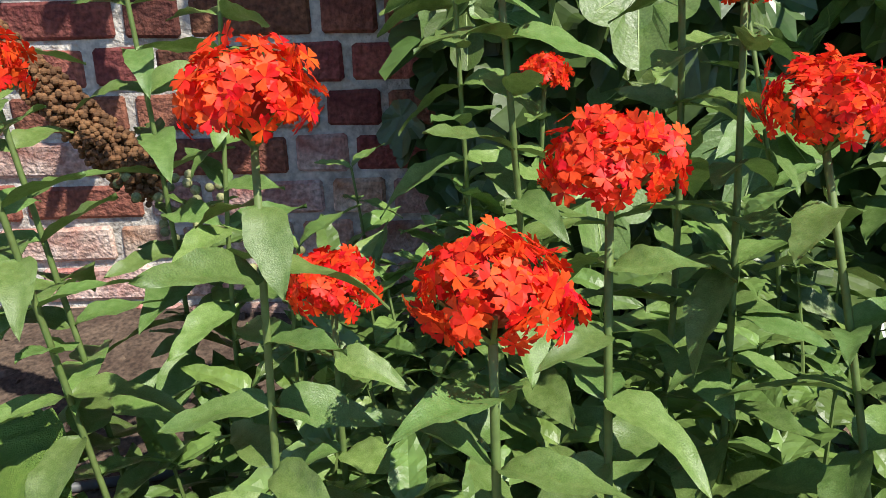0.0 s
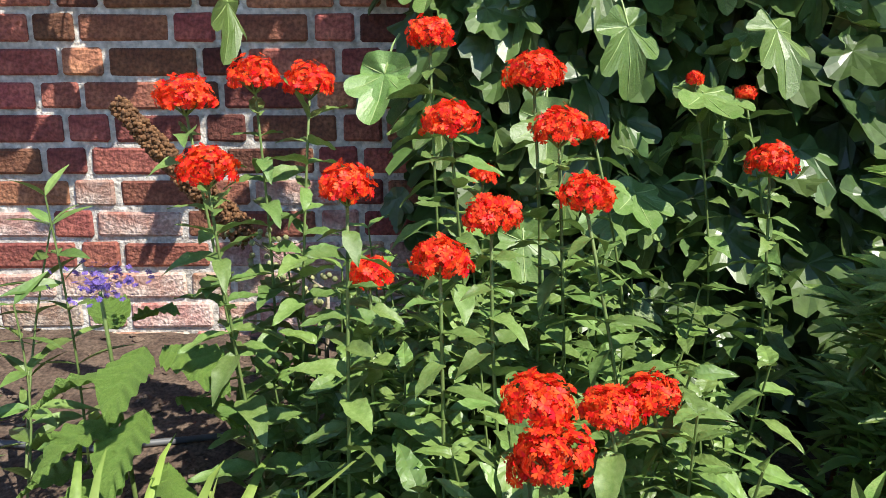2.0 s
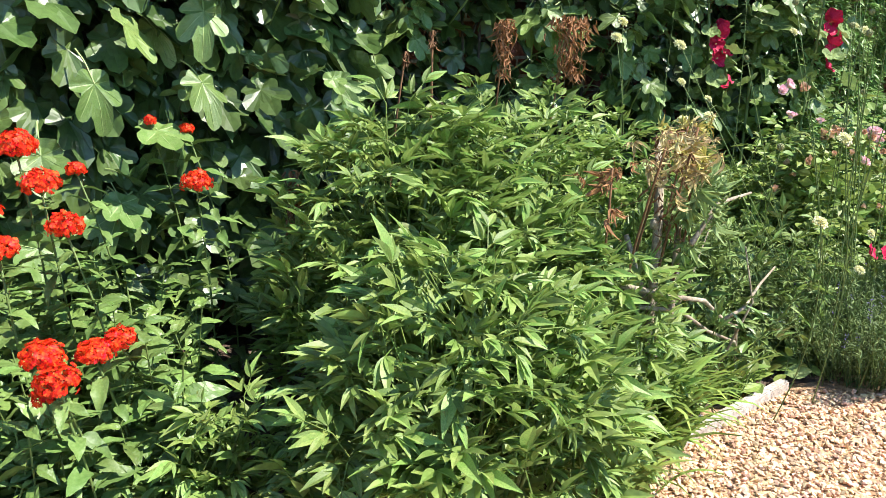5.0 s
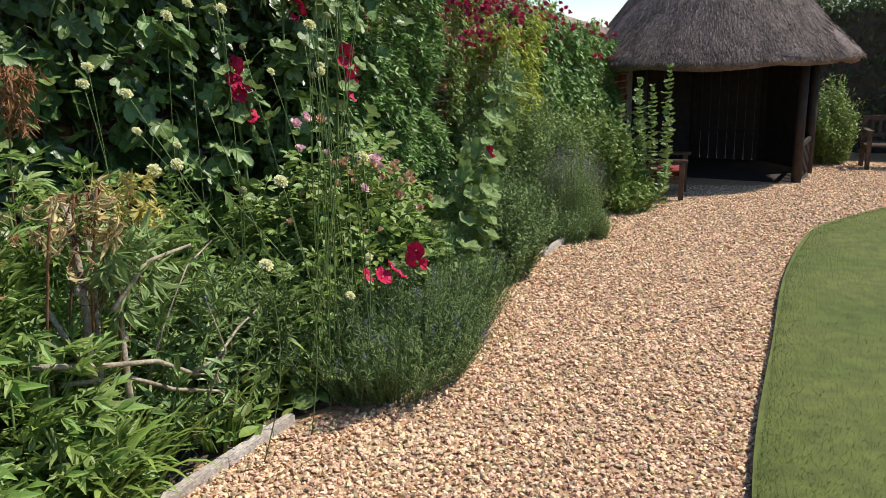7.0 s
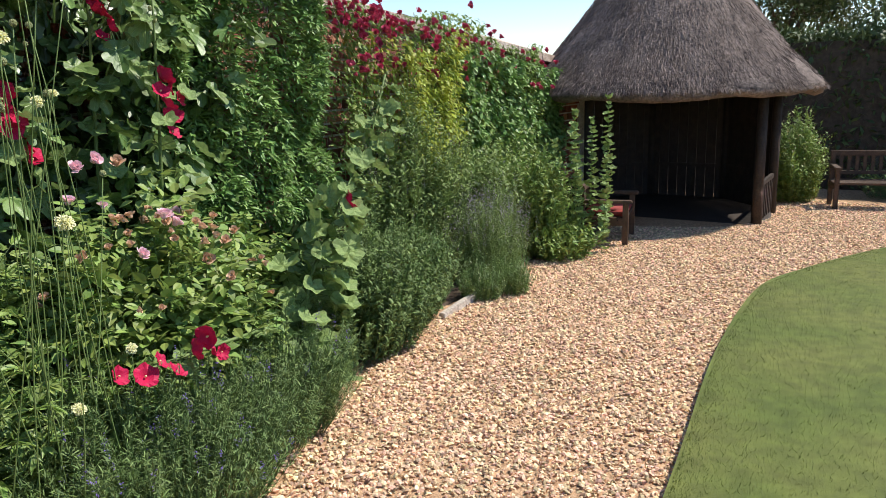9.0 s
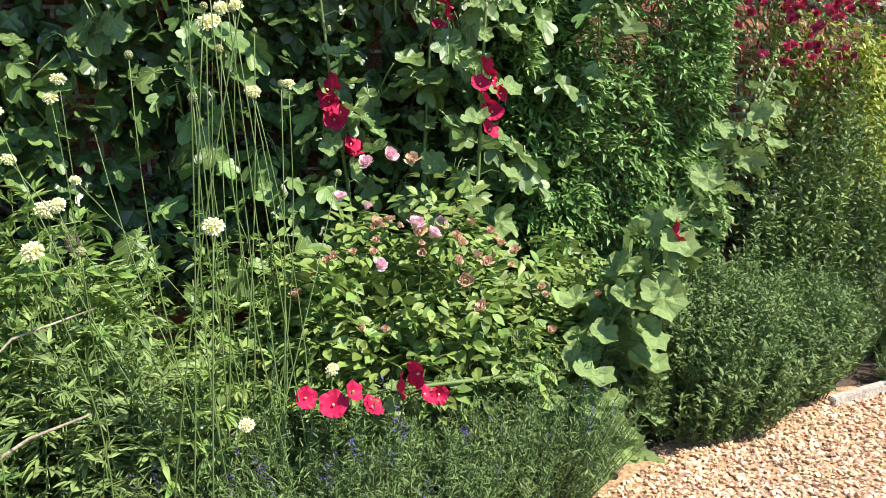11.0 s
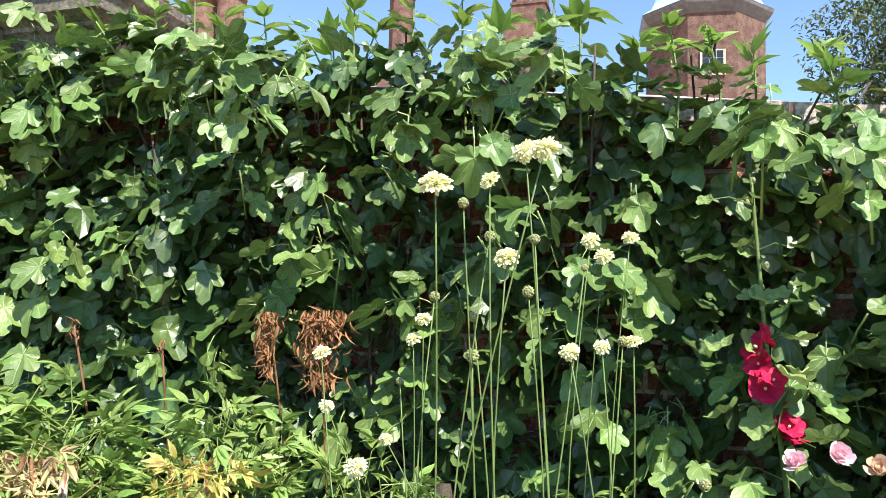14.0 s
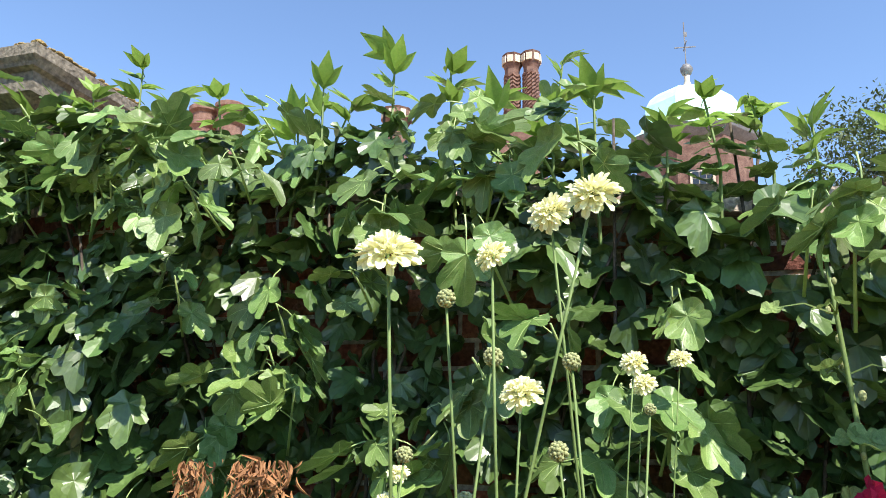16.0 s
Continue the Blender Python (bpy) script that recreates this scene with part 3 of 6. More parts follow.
for k in range(SIDES):
    a0, a1 = 2 * math.pi * (k + 0.5) / SIDES, 2 * math.pi * (k + 1.5) / SIDES
    mid = (a0 + a1) / 2
    p0, p1 = Vector((R_WALL * math.cos(a0), R_WALL * math.sin(a0), 0)), Vector((R_WALL * math.cos(a1), R_WALL * math.sin(a1), 0))
    side = (p1 - p0).normalized()
    gap = abs((mid - OPEN_AT + math.pi) % (2 * math.pi) - math.pi)
    if gap < 0.5:
        continue
    n_board = 8
    full = gap > 1.2
    for i in range(n_board):
        c = p0 + side * ((i + 0.5) * (p1 - p0).length / n_board)
        m = Matrix.Translation((c.x, c.y, 0)) @ Matrix.Rotation(math.atan2(side.y, side.x), 4, "Z")
        w = 0.055 if full else 0.022
        part("board", box(-w, w, -0.012, 0.012, 0.0, 1.40 if full else 0.42, 0.0, m), M_DARKWOOD, hut)
    m = Matrix.Translation(((p0 + p1) / 2)) @ Matrix.Rotation(math.atan2(side.y, side.x), 4, "Z")
    hl = (p1 - p0).length / 2 - 0.05
    part("rail", box(-hl, hl, -0.02, 0.02, 0.42, 0.47, 0.004, m), M_DARKWOOD, hut)
part("wall_plate", lathe([(1.30, 1.36), (1.30, 1.44), (1.12, 1.44), (1.12, 1.36)], 8, (0, 0, 0), math.pi / 8), M_DARKWOOD, hut)
roof_prof = [(0.0, 1.30), (1.30, 1.40), (1.54, 1.37), (1.61, 1.40), (1.63, 1.46), (1.52, 1.57), (1.25, 1.84), (0.95, 2.20), (0.62, 2.62), (0.34, 2.98), (0.16, 3.18), (0.03, 3.24)]
bm = lathe([(max(r, 0.01), z) for r, z in roof_prof], 64)
for q in bm.verts:
    rr = math.hypot(q.co.x, q.co.y)
    k = noise.noise((q.co.x * 3, q.co.y * 3, q.co.z * 2)) * 0.035 + noise.noise((q.co.x * 11, q.co.y * 11, q.co.z * 5)) * 0.012
    if rr > 0.1:
        q.co.x *= 1 + k / max(rr, 0.4)
        q.co.y *= 1 + k / max(rr, 0.4)
    if rr > 1.4:
        q.co.z += 0.05 * noise.noise((q.co.x * 2.3, q.co.y * 2.3, 5))
thatch = part("roof", bm, M_THATCH, hut, "grey-brown weathered thatched cone", smooth=True)
n = 70000
s = RNG.uniform(0, 1, n) ** 0.65
a = RNG.uniform(0, 2 * math.pi, n)
prof_s = np.linspace(0, 1, 8)
rr = np.interp(s, prof_s, [0.16, 0.34, 0.62, 0.95, 1.25, 1.45, 1.56, 1.63])
zz = np.interp(s, prof_s, [3.18, 2.98, 2.62, 2.20, 1.84, 1.64, 1.53, 1.44])
places = np.c_[rr * np.cos(a), rr * np.sin(a), zz + 0.012]
reeds = spread((NEEDLE[0] * np.array((0.45, 1, 1)), NEEDLE[1]), places, turns(a - math.pi / 2 + RNG.normal(0, 0.18, n), -0.80 + RNG.normal(0, 0.12, n), RNG.normal(0, 0.5, n)), RNG.uniform(0.03, 0.09, n))
part("thatch_surface", reeds, M_THATCH, thatch, kind="stuff")

# ---- benches ----
def garden_bench(at, turn, width, label, cushion=False, tall=0.70):
    b = thing("garden_bench", label, "bench", at)
    b.rotation_euler = (0, 0, turn)
    h = width / 2
    sz, d = tall * 0.48, 0.40
    for x in (-h + 0.03, h - 0.03):
        part("front_leg", box(x - 0.025, x + 0.025, -0.02, 0.03, 0, tall * 0.72, 0.004), M_TEAK, b)
        part("back_leg", box(x - 0.025, x + 0.025, d - 0.03, d + 0.02, 0, tall, 0.004), M_TEAK, b)
        part("armrest", box(x - 0.035, x + 0.035, -0.05, d, tall * 0.72, tall * 0.72 + 0.03, 0.006), M_TEAK, b)
        part("side_rail", box(x - 0.018, x + 0.018, 0.0, d, sz - 0.07, sz - 0.02, 0.003), M_TEAK, b)
    for i in range(5):
        y = 0.0 + i * d / 5
        part("seat_slat", box(-h, h, y, y + d / 5 - 0.015, sz - 0.02, sz + 0.005, 0.003), M_TEAK, b)
    part("top_rail", box(-h, h, d - 0.02, d + 0.02, tall - 0.06, tall, 0.006), M_TEAK, b)
    part("lower_rail", box(-h, h, d - 0.015, d + 0.015, sz + 0.06, sz + 0.10, 0.004), M_TEAK, b)
    n = max(5, int(width / 0.085))
    for i in range(n):
        x = -h + (i + 0.5) * width / n
        part("back_slat", box(x - 0.02, x + 0.02, d - 0.008, d + 0.008, sz + 0.10, tall - 0.055, 0.002), M_TEAK, b)
    if cushion:
        part("cushion", box(-h + 0.05, h - 0.05, 0.0, d - 0.03, sz + 0.008, sz + 0.07, 0.02), M_CUSHION, b, "dull red seat cushion", smooth=True)
    return b


garden_bench((11.15, -0.80, gz(11.15)), math.radians(-76), 1.02, "dark brown slatted wooden bench standing on gravel", tall=0.66)
garden_bench((7.95, 1.14, gz(7.95)), math.radians(12), 0.62, "dark wooden bench with a red cushion beside the border", cushion=True, tall=0.55)

# ---- distant house: chimneys, turrets, domed tower ----
def tower(at):
    t = thing("domed_tower", "octagonal red brick tower under a green copper dome", "tower", at)
    part("wall", lathe([(2.15, -14.0), (2.15, 0.0)], 8, turn=math.pi / 8), M_FARBRICK, t)
    part("cornice", lathe([(2.15, -0.35), (2.28, -0.22), (2.42, -0.05), (2.46, 0.06), (2.3, 0.10)], 8, turn=math.pi / 8), M_LEAD, t, "dark moulded cornice")
    prof = [(2.46, 0.08), (2.10, 0.32), (1.94, 0.62), (1.88, 1.0), (1.80, 1.4), (1.62, 1.72), (1.30, 2.0), (0.85, 2.2), (0.35, 2.32), (0.22, 2.36)]
    part("dome", lathe(prof, 8, turn=math.pi / 8), M_COPPER, t, "pale green verdigris copper dome")
    part("lantern_neck", lathe([(0.34, 2.30), (0.20, 2.42), (0.10, 2.75), (0.12, 3.0)], 12), M_PALESTONE, t, smooth=True)
    part("ball", lathe([(0.05, 2.95), (0.17, 3.02), (0.24, 3.18), (0.24, 3.28), (0.15, 3.42), (0.03, 3.48)], 14), M_LEAD, t, "dark ball finial", smooth=True)
    part("vane_rod", lathe([(0.025, 3.4), (0.02, 5.3)], 6), M_LEAD, t)
    part("vane_arm", box(-0.4, 0.4, -0.015, 0.015, 4.18, 4.22), M_LEAD, t)
    part("vane_arm", box(-0.015, 0.015, -0.4, 0.4, 4.24, 4.28), M_LEAD, t)
    part("vane_flag", box(-0.03, 0.10, -0.01, 0.01, 4.66, 4.86), M_LEAD, t)
    for k, dx in ((5, 0.0),):
        a = -math.pi / 2
        w = part("window", box(-0.42, 0.42, -2.06, -1.96, -2.6, -1.7), M_PALESTONE, t, "pale stone window surround")
        for i in range(3):
            for j in range(3):
                part("pane", box(-0.34 + i * 0.235, -0.13 + i * 0.235, -2.075, -2.062, -2.53 + j * 0.27, -2.29 + j * 0.27), M_GLASSY, w)
    return t


dome_tower = tower((3.60, 32.0, 13.9))
dome_tower.rotation_euler, dome_tower.scale = (0, 0, 0.12), (1.13, 1.13, 1.13)


def chimney_stack(at, shafts, label, height, shaft_r, base_w, base_h, ribs=True):
    c = thing("chimney_stack", label, "chimney", at)
    part("base", box(-base_w * 0.72, base_w * 0.72, -0.6, 0.6, -base_h - 14, -base_h), M_FARBRICK, c)
    part("plinth", box(-base_w * 0.5, base_w * 0.5, -0.5, 0.5, -base_h, 0.0, 0.03), M_FARBRICK, c)
    part("string_course", box(-base_w * 0.54, base_w * 0.54, -0.55, 0.55, -0.04, 0.10, 0.02), M_FARBRICK, c)
    for i, x in enumerate(shafts):
        sh = part("shaft", lathe([(shaft_r * 1.12, 0.1), (shaft_r * 1.12, 0.7), (shaft_r, 0.85), (shaft_r, height - 0.75), (shaft_r * 1.15, height - 0.6), (shaft_r * 1.28, height - 0.5), (shaft_r * 1.28, height - 0.1), (shaft_r * 1.36, height)], 8, (x, 0, 0), math.pi / 8), M_FARBRICK, c)
        if ribs:
            for g in range(10):
                for k in range(12):
                    a = 2 * math.pi * k / 12
                    z = 1.0 + g * (height - 1.9) / 10
                    up = 0.12 if (k % 2 if i == 0 else 1) else -0.12
                    m = Matrix.Translation((x + shaft_r * 0.97 * math.cos(a), shaft_r * 0.97 * math.sin(a), z)) @ Matrix.Rotation(a, 4, "Z") @ Matrix.Rotation(math.radians(40 if up > 0 else -40), 4, "X")
                    part("rib", box(-0.03, 0.05, -shaft_r * 0.34, shaft_r * 0.34, -0.035, 0.035, 0, m), M_FARBRICK, sh)
        for k in range(8):
            a = 2 * math.pi * k / 8
            m = Matrix.Translation((x + shaft_r * 1.24 * math.cos(a), shaft_r * 1.24 * math.sin(a), height - 0.3)) @ Matrix.Rotation(a, 4, "Z")
            part("panel", box(-0.04, 0.04, -0.13, 0.13, -0.17, 0.17, 0, m), M_PALESTONE, sh)
    return c


chimney_stack((-3.50, 30.6, 14.75), (-0.43, 0.43), "twin twisted red brick chimney shafts on one stack", 3.75, 0.34, 1.45, 0.9)
chimney_stack((-9.45, 30.6, 12.4), (0.0,), "stout octagonal red brick chimney", 4.0, 0.56, 1.9, 0.8, False)
turret = thing("brick_turrets", "pair of round red brick turret tops with stone bands", "turret", (-19.6, 31.0, 15.5))
for x in (-0.75, 0.8):
    tt = part("turret", lathe([(0.66, -16), (0.66, 1.2), (0.80, 1.35), (0.80, 1.5), (0.66, 1.6), (0.66, 2.05), (0.82, 2.2), (0.82, 2.42), (0.70, 2.5)], 14, (x, 0, 0)), M_FARBRICK, turret, smooth=False)
house = thing("brick_house", "far red brick mansion range behind the garden wall", "house", (-4.0, 33.5, 0))
part("wall", box(-22, 5.5, 0, 6, -1, 9.5), M_FARBRICK, house)
part("roof", moulding(-22, 5.5, 0, 6, ((0.3, 9.5), (0.3, 9.7), (-2.9, 12.3))), M_FARBRICK, house)

# ---- trees and hedges behind ----
def crown(centre, radii, n, size, template=TINY, hollow=0.75, seed=1, lump=0.35):
    """Leaves over an uneven lumpy body."""
    r = np.random.default_rng(seed)
    d = r.normal(size=(n, 3))
    d /= np.linalg.norm(d, axis=1)[:, None]
    k = np.array([1 + lump * (noise.noise(Vector(q) * 1.7 + Vector((seed, 0, 0))) + 0.6 * noise.noise(Vector(q) * 4.3 + Vector((0, seed, 0)))) for q in d])
    rad = k * (hollow + (1 - hollow) * r.uniform(0, 1, n) ** 0.5)
    p = np.asarray(centre) + d * rad[:, None] * np.asarray(radii)
    return spread(template, p, turns(r.uniform(0, 6.3, n), r.normal(-0.2, 0.7, n), r.normal(0, 0.6, n)), size * r.uniform(0.6, 1.3, n))


def tree(at, height, spread_r, label, seed, n=9000, leaf=0.22):
    t = thing("tree", label, "tree", at)
    trunk = [tube(bent((0, 0, -0.3), (0.2, 0.1, height * 0.62), 0, 0.3), height * 0.035, height * 0.016, 8)]
    part("trunk", join(*trunk), M_BARK, t, smooth=True)
    r = np.random.default_rng(seed)
    lots = []
    for k in range(7):
        a = r.uniform(0, 6.28)
        rr = spread_r * r.uniform(0.25, 0.7)
        c = (rr * math.cos(a), rr * math.sin(a), height * r.uniform(0.48, 0.82))
        part("limb", tube(bent((0.1, 0.05, height * r.uniform(0.25, 0.5)), c, 0, 0.2), height * 0.014, height * 0.004, 6), M_BARK, t, smooth=True)
        lots.append(crown(c, (spread_r * 0.5, spread_r * 0.5, height * 0.2), n // 7, leaf, TINY, 0.45, seed * 10 + k))
    part("crown", join(*lots), M_CROWN, t, kind="stuff")
    return t


tree((10.6, 24.0, 0), 13.2, 4.2, "broad dark green tree beyond the wall", 3, 42000, 0.21)
tree((19.0, 1.6, gz(16)), 4.8, 2.4, "dark green tree behind the summerhouse", 4, 12000, 0.16)
tree((15.4, -1.4, gz(16)), 3.7, 1.7, "dark green tree behind the wooden bench", 5, 9000, 0.10)
tree((14.9, -3.4, gz(16)), 5.0, 2.3, "dark green tree behind the wooden bench", 7, 14000, 0.12)
tree((17.5, -4.2, gz(16)), 5.4, 3.0, "dark green tree behind the wooden bench", 6, 12000, 0.16)


def hedge(x0, x1, y0, y1, z0, z1, n, size, label, seed):
    r = np.random.default_rng(seed)
    h = thing("hedge", label, "hedge", ((x0 + x1) / 2, (y0 + y1) / 2, z0))
    hx, hy, hz = (x1 - x0) / 2, (y1 - y0) / 2, z1 - z0
    # solid dark box stands in for the shade and twigs inside the hedge
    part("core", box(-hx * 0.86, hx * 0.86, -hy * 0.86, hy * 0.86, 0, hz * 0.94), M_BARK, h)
    p = r.uniform(-1, 1, (n, 3))
    face = r.integers(0, 3, n)
    sgn = np.sign(r.uniform(-1, 1, n))
    for i in range(3):
        sel = face == i
        p[sel, i] = sgn[sel] * r.uniform(0.86, 1.02, sel.sum())
    p[:, 2] = np.abs(p[:, 2])
    p *= (hx, hy, hz)
    part("leaves", spread(TINY, p, turns(r.uniform(0, 6.3, n), r.normal(0, 0.8, n), r.normal(0, 0.6, n)), size * r.uniform(0.6, 1.4, n)), M_HEDGE, h, kind="stuff")


hedge(13.2, 14.2, -9.0, 3.5, gz(13.5), 1.75, 42000, 0.12, "tall clipped dark green hedge behind the bench", 11)
hedge(-14, 14.0, -17.0, -15.5, 0, 2.2, 9000, 0.2, "long clipped green hedge across the lawn", 12)
hedge(-9.5, -8.0, -15.5, 2.4, 0.1, 2.2, 9000, 0.2, "clipped green hedge at the end of the garden", 13)

# ---- plants ----
def wpart(name, data, material, parent, label="", smooth=False, kind="", m=None):
    """A part whose geometry is given in world places."""
    ob = part(name, data, material, parent, label, smooth, kind)
    ob.matrix_parent_inverse = Matrix.Translation(-parent.location)
    if m is not None:
        ob.matrix_basis = m
    return ob


def leaf_matrix(p, yaw, pitch, roll, size):
    r = turns(yaw, pitch, roll)[0]
    return Matrix.Translation(p) @ Matrix(r.tolist()).to_4x4() @ Matrix.Scale(size, 4)


def shared(name, template, material, smooth=False):
    return tri_mesh(name, template[0], template[1], material, smooth)




def wavy(w, fold, droop, turn, seed):
    """A long leaf with an uneven edge, waved and twisted to its tip."""
    r = np.random.default_rng(seed)
    n, m = 12, 2
    v, t = [], []
    ph = r.uniform(0, 6.3, 3)
    for i in range(n + 1):
        s = i / n
        half = w * 0.5 * (math.sin(math.pi * s ** 0.62) ** 0.8 if 0 < i < n else 0.02)
        roll = turn * s * s
        for k in range(-m, m + 1):
            q = k / m
            x = half * q * (1 + 0.07 * math.sin(17 * s + ph[0] + q))
            z = fold * abs(x) - 0.12 * abs(q) ** 3 * half + 0.030 * math.sin(9 * s + ph[1] + (2 if q > 0 else 0)) * abs(q) + 0.010 * math.sin(26 * s - 6 * abs(q)) * (abs(q) > 0.2)
            v.append((x * math.cos(roll) - z * math.sin(roll), s * (1 - 0.18 * droop * s), x * math.sin(roll) + z * math.cos(roll) - droop * s * s))
    for i in range(n):
        for k in range(2 * m):
            p, q = i * (2 * m + 1) + k, (i + 1) * (2 * m + 1) + k
            t += [(p, p + 1, q + 1), (p, q + 1, q)]
    return np.array(v, float), np.array(t)


LYCH_T = [wavy(w, f, d, q, 40 + i) for i, (w, f, d, q) in enumerate(((0.40, 0.40, 0.20, 0.2), (0.45, 0.32, 0.34, -0.5), (0.36, 0.5, 0.10, 0.5), (0.42, 0.45, 0.48, 0.1)))]
LYCH_LEAF = [shared("leaf", t, M_LYCHLEAF, True) for t in LYCH_T]


def veined(form, material):
    """A fig leaf with its stalk and pale ribs set a little above the blade."""
    lobes = form[0]
    blade = fig_leaf(form[0], form[1], 64, form[2], form[3])
    lots = [blade, tube([(0, -0.34, -0.10), (0, -0.12, -0.01), (0, 0.0, 0.004), (0, 0.28, 0.006)], 0.016, 0.010, 4)]
    for at, length, w in lobes[:5]:
        d = Vector((math.sin(at), math.cos(at), 0))
        line = []
        for k in (0.0, 0.5, 0.92):
            r = k * length
            y = 0.28 + r * d.y
            line.append((r * d.x, y, form[2] * r * r - 0.16 * max(0, y) ** 2 + form[3] * math.sin(4 * at + form[2] * 9) * k + 0.004))
        lots.append(tube(line, 0.010, 0.003, 3))
    v, t = join(*lots)
    me = tri_mesh("leaf", v, t, material)
    me.materials.append(M_RIB)
    me.polygons.foreach_set("material_index", [0] * len(blade[1]) + [1] * (len(me.polygons) - len(blade[1])))
    me.update()
    return me


FIG_LEAF = [veined(f, M_FIG) for f in FIG_FORMS]


def young_fig(fold, droop):
    """A half-open pointed leaf of three lobes on a short stalk."""
    blade = lance(0.40, 8, fold, droop, 0.62)
    lots = [tube([(0, -0.22, -0.05), (0, 0.06, 0.0)], 0.016, 0.012, 4), spread(blade, [(0, 0, 0)], turns(0, 0, 0), [1.0])]
    for a in (0.62, -0.62):
        lots.append(spread(blade, [(0, 0.10, 0.004)], turns(a, 0.1, -0.5 * a), [0.66]))
    return join(*lots)


FIG_YOUNG = [shared("leaf", young_fig(f, d), M_FIGY, True) for f, d in ((0.45, 0.12), (0.7, 0.3), (0.3, -0.1))]


def petal_floret():
    """Five notched petals round a throat."""
    v, t = [], []
    for k in range(5):
        a = 2 * math.pi * k / 5
        c, s = math.cos(a), math.sin(a)
        base = len(v)
        for x, y, z in ((-0.06, 0.04, 0), (0.06, 0.04, 0), (0.39, 0.72, 0.09), (0.23, 1.0, 0.0), (0.0, 0.78, 0.05), (-0.23, 0.97, -0.03), (-0.39, 0.68, 0.07)):
            v.append((x * c - y * s, x * s + y * c, z + 0.04 * (k % 2)))
        t += [(base, base + 1, base + 4), (base + 1, base + 2, base + 4), (base + 2, base + 3, base + 4), (base + 4, base + 5, base + 6), (base, base + 4, base + 6)]
    return np.array(v, float), np.array(t)


FLORET = petal_floret()


def dome_dirs(n, low=-0.1, seed=0):
    r = np.random.default_rng(seed)
    i = np.arange(n) + 0.5
    z = 1 - (1 - low) * i / n
    a = i * 2.399963 + r.uniform(-0.2, 0.2, n)
    q = np.sqrt(np.maximum(0, 1 - z * z))
    return np.c_[q * np.cos(a), q * np.sin(a), z]


def facing(d, r, tilt=0.25):
    """Turns whose z points along d."""
    d = np.asarray(d)
    yaw = np.arctan2(d[:, 0], -d[:, 1])
    pitch = np.arccos(np.clip(d[:, 2], -1, 1))
    m = turns(yaw, pitch, 0)
    return m @ turns(r.uniform(0, 6.3, len(d)), r.normal(0, tilt, len(d)), r.normal(0, tilt, len(d)))


def lychnis_head(width, seed):
    r = np.random.default_rng(seed)
    n = int(122 * min(1.3, (width / 0.085)))
    d = dome_dirs(n, -0.38, seed)
    p = d * np.array((0.44, 0.44, 0.37)) * (1 + r.normal(0, 0.10, (n, 1)))
    d2 = d * np.array((1, 1, 1.4))
    d2 /= np.linalg.norm(d2, axis=1)[:, None]
    fl = spread(FLORET, p * width, facing(d2, r, 0.42), 0.0080 * r.uniform(0.85, 1.15, n))
    return fl


def lychnis(head, width, seed, group="scarlet flower stems"):
    r = np.random.default_rng(seed)
    hx, hy, hz = head
    bx, by = hx + r.uniform(-0.04, 0.10), hy + r.uniform(-0.02, 0.10)
    bz = soil(bx, by) - 0.02
    L = thing("lychnis", "scarlet domed flower head on a leafy green stem", "flower", (bx, by, bz), group)
    pts = bent((bx, by, bz), (hx, hy, hz - width * 0.20), 0, 0.045, 8)
    wpart("stem", tube(pts, 0.0031, 0.0025, 6), M_STEM, L, smooth=True)
    v, t = lychnis_head(width, seed)
    wpart("flower_head", (v + np.array(head), t), M_RED, L, "dense scarlet flower dome")
    # added dark ball inside the dome, so gaps between florets look shaded
    wpart("calyx", (np.array(BALL[0]) * np.array((0.24, 0.24, 0.18)) * width + np.array(head), BALL[1]), M_GAPSHADE, L, smooth=True)
    spokes = [tube([Vector((hx, hy, hz - width * 0.30)), Vector((hx + math.cos(a) * width * 0.34, hy + math.sin(a) * width * 0.3, hz + 0.0))], 0.0018, 0.0012, 4) for a in np.linspace(0, 6.28, 9)[:-1]]
    wpart("flower_stalk", join(*spokes), M_STEM, L)
    ln = hz - bz
    n = int(ln / 0.040)
    a = r.uniform(0, 6.3)
    for i in range(1, n):
        s = i / n
        k = s * (len(pts) - 1)
        p = pts[int(k)].lerp(pts[min(int(k) + 1, len(pts) - 1)], k % 1)
        size = (0.096 if s < 0.7 else 0.074) * r.uniform(0.7, 1.2)
        for side in (0, math.pi):
            wpart("leaf", LYCH_LEAF[int(r.integers(4))], None, L, m=leaf_matrix(p, a + side + r.normal(0, 0.3), r.normal(0.18, 0.28), r.normal(0, 0.3), size))
        a += 1.57


